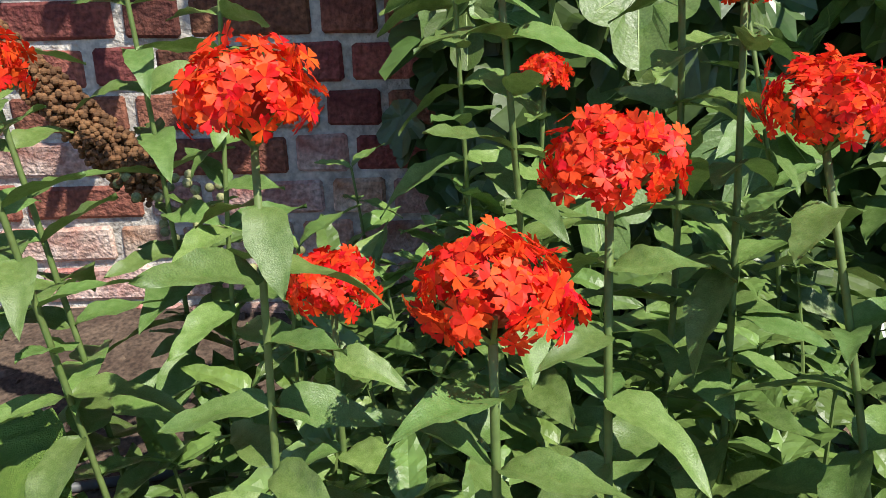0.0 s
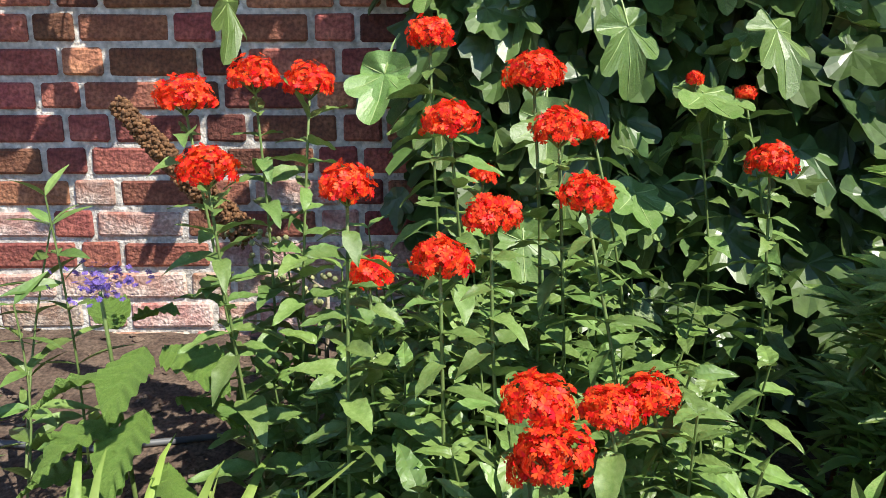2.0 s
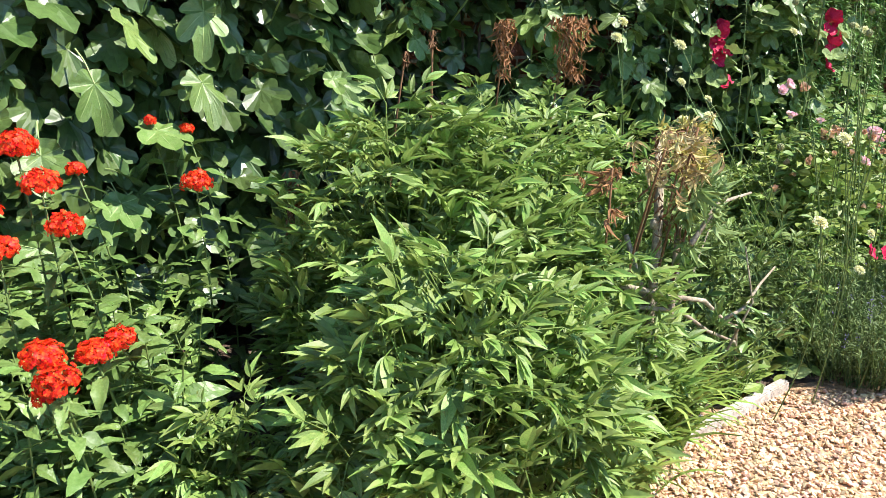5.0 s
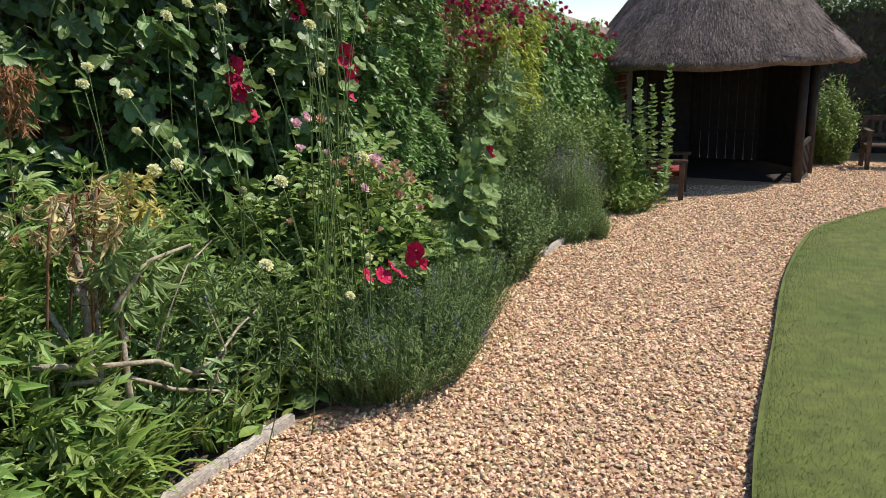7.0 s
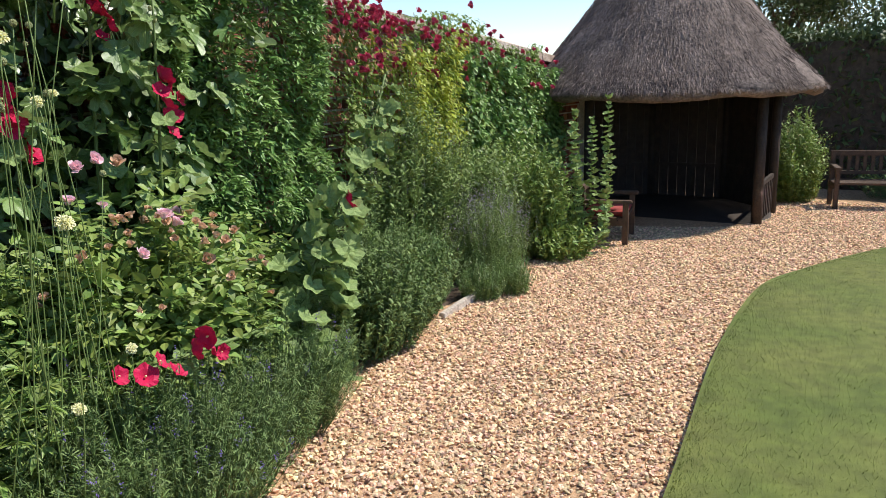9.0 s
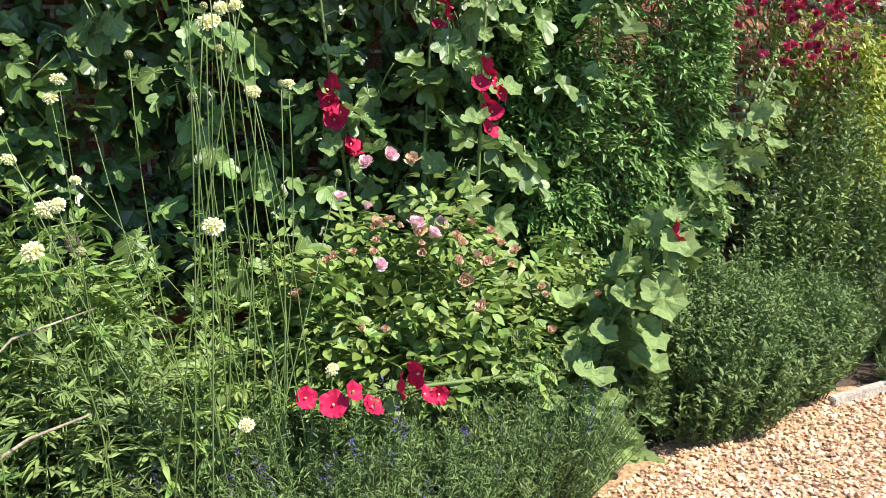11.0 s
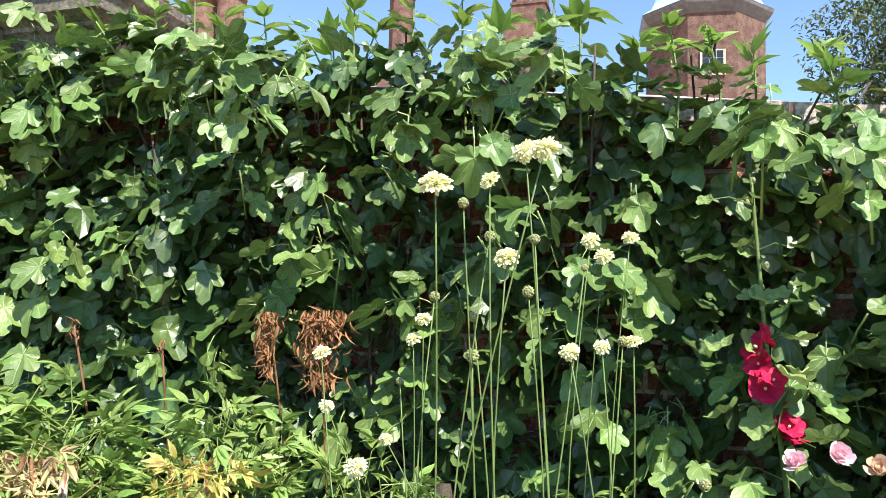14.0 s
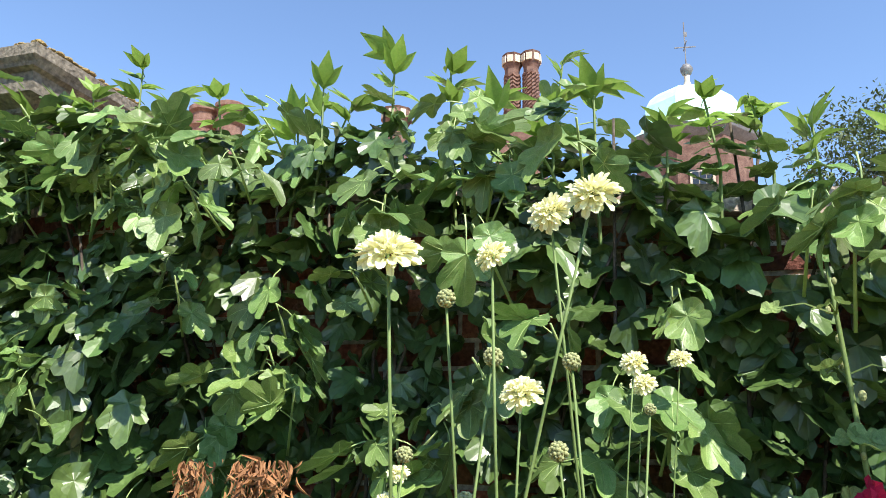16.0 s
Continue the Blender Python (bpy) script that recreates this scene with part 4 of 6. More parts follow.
HEADS = [((-0.847, 1.565, 1.027), 0.093), ((-0.784, 1.445, 0.925), 0.090), ((-0.572, 1.356, 0.910), 0.080), ((-0.448, 1.277, 0.827), 0.078),
         ((-0.46, 1.757, 1.132), 0.090), ((-0.268, 1.476, 0.98), 0.086), ((-0.238, 1.405, 0.890), 0.084), ((-0.345, 1.10, 0.712), 0.080), ((-0.33, 1.075, 0.665), 0.085),
         ((-0.245, 1.19, 0.662), 0.074), ((-0.19, 1.21, 0.672), 0.070), ((0.118, 1.62, 0.918), 0.082), ((-0.76, 1.67, 1.06), 0.092), ((-0.67, 1.69, 1.05), 0.090),
         ((-0.55, 1.44, 0.77), 0.066), ((-0.43, 1.48, 0.99), 0.086), ((-0.30, 1.53, 1.06), 0.096), ((-0.377, 1.36, 0.868), 0.078), ((-0.36, 1.78, 0.88), 0.05),
         ((-0.15, 1.78, 0.96), 0.05), ((0.19, 1.92, 1.03), 0.042), ((0.09, 1.94, 1.06), 0.035), ((-0.35, 1.13, 0.62), 0.055)]
for i, (h, w) in enumerate(HEADS):
    lychnis(h, w, 100 + i)


def leafy_clump(name, label, category, stems, leaf, material, size, gap, lean=0.15, pitch=0.3, stem_r=0.003, seed=1, at=None, pairs=2, group="", droop=0.25, stem_mat=None, whorl=False):
    """Upright stems (x, y, z0, z1) with leaves all the way up; one plant."""
    r = np.random.default_rng(seed)
    x0, y0 = (at or (stems[0][0], stems[0][1]))[:2]
    C = thing(name, label, category, (x0, y0, soil(x0, y0) - 0.02), group)
    tubes, P, Y, Q, S = [], [], [], [], []
    for x, y, za, zb in stems:
        ln = zb - za
        tip = (x + r.normal(0, lean) * ln, y + r.normal(0, lean) * ln, zb)
        pts = bent((x, y, za), tip, 0, 0.03, 5)
        tubes.append(tube(pts, stem_r, stem_r * 0.6, 5))
        a = r.uniform(0, 6.3)
        n = max(2, int(ln / gap))
        for i in range(1, n + 1):
            s = i / n
            k = min(s * 5, 4.999)
            p = pts[int(k)].lerp(pts[int(k) + 1], k % 1)
            for j in range(pairs):
                P.append(p)
                Y.append(a + j * 2 * math.pi / pairs + r.normal(0, 0.3))
                Q.append(pitch + 0.5 * (s > 0.92) + r.normal(0, droop))
                S.append(size * r.uniform(0.65, 1.2) * (0.75 if s > 0.85 else 1.0))
            a += 1.2
    wpart("stemwork", join(*tubes), stem_mat or M_STEM, C, kind="stuff")
    wpart("foliage", spread(leaf, np.array(P), turns(Y, Q, r.normal(0, 0.35, len(P))), np.array(S)), material, C, kind="stuff")
    return C


def stand(n, x0, x1, y0, y1, h0, h1, seed, taper=None):
    r = np.random.default_rng(seed)
    out = []
    for _ in range(n):
        x, y = r.uniform(x0, x1), r.uniform(y0, y1)
        z = soil(x, y)
        h = r.uniform(h0, h1)
        if taper:
            h *= taper(x, y)
        out.append((x, y, z - 0.02, z + h))
    return out


leafy_clump("lychnis_foliage", "dense green leafy lychnis stems without flowers", "foliage", stand(56, -0.72, -0.42, 1.42, 1.95, 0.26, 0.54, 21), LYCH_T[0], M_LYCH, 0.092, 0.042, pitch=0.08, seed=21)
leafy_clump("lychnis_foliage", "dense green leafy lychnis stems without flowers", "foliage", stand(98, -0.55, 0.06, 1.15, 1.95, 0.26, 0.56, 22), LYCH_T[1], M_LYCH, 0.092, 0.042, pitch=0.08, seed=22)
leafy_clump("lychnis_foliage", "low green leafy stems at the front of the border", "foliage", stand(46, -0.60, -0.10, 1.10, 1.3, 0.20, 0.36, 23), LYCH_T[3], M_LYCH, 0.085, 0.040, pitch=0.08, seed=23)


def compound_leaf(seed, leaf=None, n=4):
    """A divided leaf: a stalk with three groups of pointed leaflets, each group joined at its foot."""
    r = np.random.default_rng(seed)
    L = leaf or lance(0.29, 7, 0.45, 0.20, 0.78)
    lots = [tube([(0, -0.6, -0.42), (0, 0, 0), (0, 0.42, 0.0)], 0.014, 0.007, 4)]
    for gx, gy, ga, gs in ((0.0, 0.42, 0.0, 1.0), (0.10, 0.10, -0.85, 0.86), (-0.10, 0.10, 0.85, 0.86)):
        ga += r.normal(0, 0.12)
        lift = r.normal(0.10, 0.22)
        for da, size in ((0.0, 0.60), (0.46, 0.46), (-0.46, 0.46), (0.95, 0.30), (-0.95, 0.30)):
            if abs(da) > 0.9 and r.uniform() < 0.4:
                continue
            lots.append(spread(L, [(gx, gy, 0.0)], turns(ga + da + r.normal(0, 0.08), lift + r.normal(0, 0.14), r.normal(0, 0.35) + 0.4 * da), [gs * size * r.uniform(0.85, 1.15)]))
    return join(*lots)


PEONY_LEAF = [shared("leaf", compound_leaf(k), M_PEONY) for k in range(4)]
PEONY_T = [compound_leaf(k) for k in range(4)]


def peony(cx, cy, rx, ry, h, n, n_inner, seed, size=0.140, low=0.75):
    r = np.random.default_rng(seed)
    P = thing("peony", "bushy green peony with deeply divided glossy leaves", "shrub", (cx, cy, soil(cx, cy) - 0.02), "peony plants")
    stems = []
    for _ in range(16):
        a, k = r.uniform(0, 6.28), r.uniform(0, 1) ** 0.5
        x, y = cx + rx * 0.9 * k * math.cos(a), cy + ry * 0.9 * k * math.sin(a)
        z = soil(cx, cy)
        top = z + h * (1 - 0.45 * k * k) * 0.9
        stems.append(tube(bent((cx + 0.25 * rx * k * math.cos(a), cy + 0.25 * ry * k * math.sin(a), z - 0.03), (x, y, top), 0, 0.04, 5), 0.006, 0.004, 5))
    wpart("stemwork", join(*stems), M_STEM, P, kind="stuff", smooth=True)
    for i in range(n):
        a, k = r.uniform(0, 6.28), r.uniform(0, 1) ** 0.5
        z = soil(cx, cy) + h * (1 - low * k ** 2.4) * r.uniform(0.88, 1.05)
        p = (cx + rx * k * math.cos(a), cy + ry * k * math.sin(a), z)
        wpart("leaf", PEONY_LEAF[i % 4], None, P, m=leaf_matrix(p, a - math.pi / 2 + r.normal(0, 0.7), r.normal(-0.15 - 0.30 * k, 0.40) + 0.62, r.normal(0, 0.3), size * r.uniform(0.75, 1.2)))
    lots = []
    for j in range(4):
        m = n_inner // 4
        a, k = r.uniform(0, 6.28, m), r.uniform(0, 1, m) ** 0.4
        z = soil(cx, cy) + h * (1 - low * k ** 2.4) * r.uniform(0.35, 0.95, m)
        lots.append(spread(PEONY_T[j], np.c_[cx + rx * k * np.cos(a), cy + ry * k * np.sin(a), z], turns(a - math.pi / 2 + r.normal(0, 0.7, m), r.normal(0.4, 0.45, m), r.normal(0, 0.3, m)), size * r.uniform(0.7, 1.15, m)))
    wpart("foliage", join(*lots), M_PEONY, P, kind="stuff")


peony(0.66, 1.40, 0.42, 0.42, 1.00, 150, 560, 31, low=0.50)
peony(0.98, 1.45, 0.42, 0.42, 1.02, 140, 560, 32)
peony(0.46, 0.84, 0.42, 0.30, 0.74, 130, 420, 33, low=0.6)
peony(1.10, 1.00, 0.24, 0.16, 0.66, 50, 160, 38, 0.125)
peony(0.86, 1.12, 0.34, 0.24, 0.76, 110, 380, 34)
peony(1.38, 1.62, 0.38, 0.34, 1.00, 80, 340, 35, 0.135)
peony(1.80, 1.72, 0.36, 0.36, 0.90, 70, 300, 36, 0.125)
peony(-0.02, 1.14, 0.20, 0.18, 0.40, 40, 90, 37, 0.115)


def strap_clump(cx, cy, spread_r, n, length, seed, label, flat=1.0):
    r = np.random.default_rng(seed)
    C = thing("daylily", label, "grassy plant", (cx, cy, soil(cx, cy) - 0.02), "strap-leaved clumps")
    lots = []
    for k in range(3):
        m = n // 3
        a = r.uniform(0, 6.28, m)
        d = r.uniform(0, 1, m) ** 0.5 * spread_r
        x, y = cx + d * np.cos(a), cy + d * np.sin(a) * flat
        z = np.array([soil(q, w) - 0.02 for q, w in zip(x, y)])
        yaw = a - math.pi / 2 + r.normal(0, 0.6, m)
        pitch, roll, size = r.normal(0, 0.12, m), r.normal(0, 0.1, m), length * r.uniform(0.6, 1.2, m)
        own = m // 2
        for q in range(own):
            wpart("leaf", STRAPS[k], None, C, m=leaf_matrix((x[q], y[q], z[q]), yaw[q], pitch[q], roll[q], size[q]))
        lots.append(spread(strap(7, 0.068, (0.7, 1.05, 1.4)[k]), np.c_[x, y, z][own:], turns(yaw[own:], pitch[own:], roll[own:]), size[own:]))
    wpart("foliage", join(*lots), M_STRAP, C, kind="stuff", smooth=True)


STRAPS = [shared("leaf", strap(7, 0.068, bend), M_STRAPLEAF, True) for bend in (0.7, 1.05, 1.4)]
strap_clump(1.22, 1.08, 0.20, 230, 0.40, 41, "arching light green strap leaves beside the board")
strap_clump(1.42, 1.20, 0.14, 120, 0.32, 42, "arching light green strap leaves beside the board")
strap_clump(1.00, 0.96, 0.18, 200, 0.42, 43, "arching light green strap leaves under the peonies")
strap_clump(-0.86, 1.15, 0.13, 120, 0.42, 44, "arching pale green strap leaves before the scarlet flowers")
strap_clump(-0.70, 1.16, 0.12, 120, 0.34, 45, "arching pale green strap leaves before the scarlet flowers")
strap_clump(1.92, 1.20, 0.08, 26, 0.26, 46, "small tuft of grey-green strap leaves")

# ---- the fig on the wall ----
fig = thing("fig_tree", "large fig trained on the brick wall with lobed glossy leaves", "tree", (1.9, 2.3, soil(1.9, 2.3) - 0.03))
r = np.random.default_rng(5)
wpart("trunk", tube(bent((1.9, 2.32, 0.1), (1.85, 2.3, 0.75), 0, 0.04), 0.045, 0.03, 8), M_BARK, fig, smooth=True)
tips = []
for k in range(30):
    x0 = 1.85 + r.uniform(-0.9, 0.9)
    x1 = -0.55 + 4.7 * (k + r.uniform(0, 1)) / 30
    z1 = wall_top(x1) + r.uniform(-0.1, 0.34)
    mid = Vector((x0 * 0.3 + x1 * 0.7 + r.normal(0, 0.1), 2.38, 0.8 + r.uniform(0, 0.5)))
    end = Vector((x1, r.uniform(2.2, 2.38), z1))
    pts = [Vector((1.87, 2.33, 0.6)), Vector((x0, 2.40, 0.72)), mid, mid.lerp(end, 0.5) + Vector((r.normal(0, 0.06), 0, 0.02)), end]
    wpart("limb", tube(pts, 0.010, 0.004, 6), M_BARK, fig, smooth=True)
    tips.append(end)


def fig_spot(r):
    x = r.uniform(-0.55, 4.15)
    top = wall_top(x) + (0.19 if x < 2.45 else -0.02) + 0.15 * math.exp(-((x - 0.55) / 0.28) ** 2) + 0.12 * noise.noise((x * 2.1, 0, 0))
    z = soil(x, 2.3) + 0.30 + (top - soil(x, 2.3) - 0.30) * r.uniform(0, 1) ** 0.85
    high = max(0.0, min(1.0, (z - 1.15) / 0.9))
    bulge = 0.13 + 0.06 * (x > 2.3) + 0.20 * high + 0.20 * noise.noise((x * 1.7, z * 1.7, 2)) + 0.12 * noise.noise((x * 4, z * 4, 7))
    return x, z, max(0.07, bulge)


for i in range(185):
    # shoots of three to six leaves, fanned round one tip
    x, z, b = fig_spot(r)
    y = WALL_Y - b - r.uniform(0.04, 0.16)
    tip = Vector((x, y, z))
    back = tip + Vector((r.normal(0, 0.07), r.uniform(0.10, 0.2), -r.uniform(0.10, 0.22)))
    wpart("shoot", tube([back, back.lerp(tip, 0.6) + Vector((0, 0, 0.01)), tip], 0.0045, 0.003, 5), M_RIB, fig, smooth=True)
    k = int(r.integers(3, 7))
    for j in range(k):
        yaw = math.pi + ((j + 0.5) / k - 0.5) * 3.6 + r.normal(0.1, 0.6)
        size = 0.142 * r.uniform(0.6, 1.2)
        out = Vector((-math.sin(yaw), math.cos(yaw), 0)) * 0.30 * size
        drop = 0.07 * r.uniform(-1, 1.4)
        wpart("leaf", FIG_LEAF[int(r.integers(3))], None, fig, m=leaf_matrix(tip + out - Vector((0, 0, drop)), yaw, r.normal(-0.75, 0.42), r.normal(0.1, 0.42), size))
# inner leaves close to the wall, in the fig colour darkened for shade
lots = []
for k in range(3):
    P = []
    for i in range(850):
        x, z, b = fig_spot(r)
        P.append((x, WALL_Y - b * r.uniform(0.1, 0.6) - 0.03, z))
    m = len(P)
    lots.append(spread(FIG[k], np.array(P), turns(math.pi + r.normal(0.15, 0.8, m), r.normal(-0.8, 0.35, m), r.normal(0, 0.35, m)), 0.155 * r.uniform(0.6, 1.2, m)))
wpart("foliage", join(*lots), M_FIGSHADE, fig, kind="stuff")
# upright young sprigs above the coping
SPRIGS = [(0.55, 2.22, 2.60), (0.28, 2.22, 2.56), (0.48, 2.18, 2.52), (1.45, 2.26, 2.52), (2.62, 2.28, 2.38), (0.05, 2.25, 2.58), (0.41, 2.28, 2.57), (0.70, 2.28, 2.70), (0.84, 2.3, 2.56), (1.04, 2.28, 2.54), (1.20, 2.3, 2.44), (1.35, 2.28, 2.46), (1.54, 2.3, 2.48), (1.69, 2.28, 2.62), (1.88, 2.28, 2.56), (2.02, 2.3, 2.42), (2.17, 2.28, 2.36), (2.23, 2.28, 2.51), (2.32, 2.28, 2.46), (2.52, 2.3, 2.32), (2.74, 2.28, 2.35), (2.89, 2.28, 2.26), (3.1, 2.3, 2.26), (3.35, 2.3, 2.2), (-0.3, 2.2, 2.5), (3.6, 2.3, 2.16), (0.56, 2.3, 2.5)]
for sx, sy, sz in SPRIGS:
    foot = Vector((sx + r.normal(0, 0.05), sy, wall_top(sx) - 0.15))
    tip = Vector((sx, sy, sz))
    wpart("sprig", tube([foot, foot.lerp(tip, 0.5) + Vector((r.normal(0, 0.02), -0.02, 0)), tip], 0.006, 0.003, 5), M_STEM, fig)
    k = int(r.integers(11, 16))
    for j in range(k):
        s = (j + 1) / k
        young = s > 0.7
        wpart("leaf", (FIG_YOUNG if young else FIG_LEAF)[j % 3], None, fig, m=leaf_matrix(foot.lerp(tip, 0.15 + 0.85 * s), j * 2.4 + r.normal(0, 0.3), r.normal(0.12 + 0.38 * young, 0.34), r.normal(0, 0.3), 0.136 * (1 - 0.05 * young) * r.uniform(0.65, 1.15)))
# leaves that hang before the brick in the corner with the scarlet flowers
# unseen leaves and a limb overhead, added to dapple the brick with shade
SHADE_LEAVES = [(r.uniform(-1.9, -0.35), r.uniform(1.85, 2.35), r.uniform(1.62, 2.5)) for _ in range(60)]
wpart("limb", tube([Vector((1.87, 2.33, 0.7)), Vector((0.6, 2.36, 1.55)), Vector((-0.4, 2.32, 1.85)), Vector((-1.9, 2.28, 2.1))], 0.012, 0.005, 6), M_BARK, fig, smooth=True)
for x, y, z in (*SHADE_LEAVES, (-0.95, 2.2, 1.28), (-0.55, 2.1, 1.12), (-0.2, 2.05, 1.02), (0.1, 1.98, 1.05), (-0.05, 2.02, 1.22), (0.25, 2.0, 1.2), (0.0, 2.0, 0.82), (-0.25, 2.05, 0.75), (0.05, 2.05, 1.38), (0.3, 2.0, 1.42), (-0.45, 2.15, 1.35)):
    wpart("leaf", FIG_LEAF[int(r.integers(3))], None, fig, m=leaf_matrix((x, y, z), math.pi + r.normal(0, 0.5), r.normal(-0.9, 0.25), r.normal(0, 0.3), 0.19))

# more inner leaves in the shade-darkened colour, filling the corner behind the flowers
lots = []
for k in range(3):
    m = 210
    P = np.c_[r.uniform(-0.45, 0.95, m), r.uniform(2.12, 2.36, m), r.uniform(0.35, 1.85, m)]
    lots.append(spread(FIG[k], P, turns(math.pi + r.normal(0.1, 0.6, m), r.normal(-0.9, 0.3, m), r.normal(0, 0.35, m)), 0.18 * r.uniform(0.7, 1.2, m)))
wpart("foliage", join(*lots), M_FIGSHADE, fig, kind="stuff")

# ---- giant scabious ----
def scabious_head(seed, big=1.0):
    r = np.random.default_rng(seed)
    lots = []
    slim = (PETAL[0] * np.array((0.50, 1, 1.6)), PETAL[1])
    for ring, k, ln, lift, up in ((0.34, 22, 0.66, 0.0, -0.30), (0.34, 22, 0.62, 0.06, 0.05), (0.32, 22, 0.54, 0.14, 0.35), (0.26, 18, 0.44, 0.24, 0.65), (0.16, 14, 0.36, 0.32, 0.95)):
        a = np.linspace(0, 6.28, k, endpoint=False) + r.normal(0, 0.13, k)
        p = np.c_[np.cos(a) * ring, np.sin(a) * ring, np.full(k, lift)]
        lots.append(spread(slim, p, turns(a - math.pi / 2, r.normal(up, 0.22, k), r.normal(0, 0.4, k)), ln * r.uniform(0.8, 1.2, k)))
    n = 40
    d = dome_dirs(n, 0.05, seed)
    lots.append(spread(FLORET, d * np.array((0.36, 0.36, 0.34)) + (0, 0, 0.12), facing(d, r, 0.4), 0.12 * r.uniform(0.8, 1.2, n)))
    return join(*lots)


HEAD_MESH = [shared("flower_head", scabious_head(k), M_CREAM, False) for k in range(3)]
d = dome_dirs(60, -0.9, 3)
BUD_MESH = shared("seed_head", join(spread(BALL, [(0, 0, 0)], turns(0, 0, 0), [0.85]), spread(BALL, d * 0.85, facing(d, np.random.default_rng(1)), 0.22)), M_BUD)
CREAM = [((2.30, 0.76, 1.55), 0.027), ((2.45, 0.86, 1.62), 0.027), ((2.35, 1.04, 1.46), 0.026), ((2.44, 1.95, 1.54), 0.030), ((1.89, 1.43, 0.97), 0.030), ((1.93, 0.84, 0.96), 0.026), ((2.31, 0.80, 0.99), 0.026),
         ((1.93, 1.35, 0.99), 0.026), ((1.81, 0.82, 0.71), 0.026), ((2.35, 0.90, 1.58), 0.018), ((2.39, 1.00, 1.65), 0.026), ((2.44, 1.60, 1.55), 0.026), ((2.52, 1.90, 1.59), 0.026), ((1.93, 1.80, 1.34), 0.026),
         ((1.90, 1.80, 1.28), 0.026), ((1.80, 1.40, 1.25), 0.024), ((2.46, 1.10, 1.29), 0.020), ((2.49, 1.40, 1.29), 0.020), ((2.57, 1.20, 1.31), 0.018), ((1.82, 1.40, 1.12), 0.020), ((1.98, 1.40, 1.05), 0.018), ((2.36, 0.95, 0.42), 0.022), ((2.62, 1.05, 0.50), 0.020)]
BUDS = [(2.29, 0.95, 1.55), (2.34, 0.95, 1.49), (2.16, 1.20, 1.39), (2.41, 1.0, 1.49), (2.55, 1.2, 1.31), (2.30, 1.0, 1.28), (2.30, 1.0, 1.35), (2.38, 1.1, 1.40), (2.48, 1.15, 1.45), (2.05, 1.3, 1.2), (2.0, 1.1, 0.9), (2.7, 1.2, 1.05)]
r = np.random.default_rng(8)
for i, (h, s) in enumerate(CREAM + [(b, 0.0) for b in BUDS]):
    low = h[2] < 1.05
    bx, by = (h[0] + r.uniform(-0.08, 0.08), h[1] + r.uniform(0.02, 0.12)) if low or h[1] > 1.5 else (2.36 + r.normal(0, 0.10), 1.05 + r.normal(0, 0.08))
    bz = soil(bx, by) - 0.02
    S = thing("giant_scabious", "cream pincushion flower on a tall thin green stem" if s else "round green seed head on a tall thin green stem", "flower", (bx, by, bz), "cream scabious stems")
    top = Vector(h)
    wpart("stem", tube(bent((bx, by, bz), top, 0, 0.075, 9), 0.0024, 0.0015, 5), M_STEM, S, smooth=True)
    tilt = Matrix.Translation(top) @ Matrix.Rotation(r.uniform(0.45, 1.05), 4, Vector((1, r.uniform(-0.5, 0.5), 0)).normalized())
    if s:
        wpart("flower_head", HEAD_MESH[i % 3], None, S, m=tilt @ Matrix.Scale(s * 0.98, 4))
    else:
        wpart("seed_head", BUD_MESH, None, S, m=tilt @ Matrix.Scale(r.uniform(0.007, 0.013), 4))
leafy_clump("scabious_foliage", "divided green leaves at the foot of tall scabious stems", "foliage", stand(30, 2.1, 2.65, 1.0, 1.5, 0.25, 0.60, 51), compound_leaf(3), M_PEONY, 0.12, 0.10, seed=51, pairs=2)
leafy_clump("scabious_foliage", "grey-green finely divided foliage in the border", "foliage", stand(34, 1.75, 2.3, 1.15, 1.6, 0.22, 0.55, 52), compound_leaf(4, lance(0.2, 4, 0.2, 0.2, 0.8)), M_GREY, 0.15, 0.07, seed=52, pairs=2)
leafy_clump("green_perennial", "leafy green perennial against the foot of the wall", "foliage", stand(40, 1.9, 2.8, 1.6, 2.1, 0.35, 0.75, 53), compound_leaf(5), M_PEONY, 0.12, 0.10, seed=53, pairs=2)
leafy_clump("green_perennial", "broad-leaved green perennial beside the path board", "foliage", stand(12, 2.05, 2.25, 1.05, 1.2, 0.08, 0.2, 54), OVAL, M_ROSELEAF, 0.10, 0.05, seed=54, pairs=2)


leafy_clump("green_perennial", "dark leafy growth under withered peony leaves", "foliage", stand(38, 1.22, 1.72, 1.08, 1.38, 0.34, 0.72, 55), compound_leaf(21), M_LYCH, 0.115, 0.075, seed=55, pairs=2, lean=0.22)
leafy_clump("green_perennial", "grey-green narrow-leaved growth between dead branches", "foliage", stand(22, 1.66, 2.12, 1.16, 1.42, 0.26, 0.56, 56), compound_leaf(22, lance(0.22, 4, 0.3, 0.3, 0.8)), M_GREY, 0.125, 0.07, seed=56, pairs=2, lean=0.2)
leafy_clump("green_perennial", "low broad-leaved green plant behind the path board", "foliage", stand(14, 1.66, 2.06, 1.02, 1.12, 0.06, 0.18, 57), OVAL, M_ROSELEAF, 0.085, 0.05, seed=57, pairs=2, lean=0.3)
strap_clump(1.76, 1.08, 0.06, 30, 0.24, 47, "small tuft of green strap leaves behind the board")


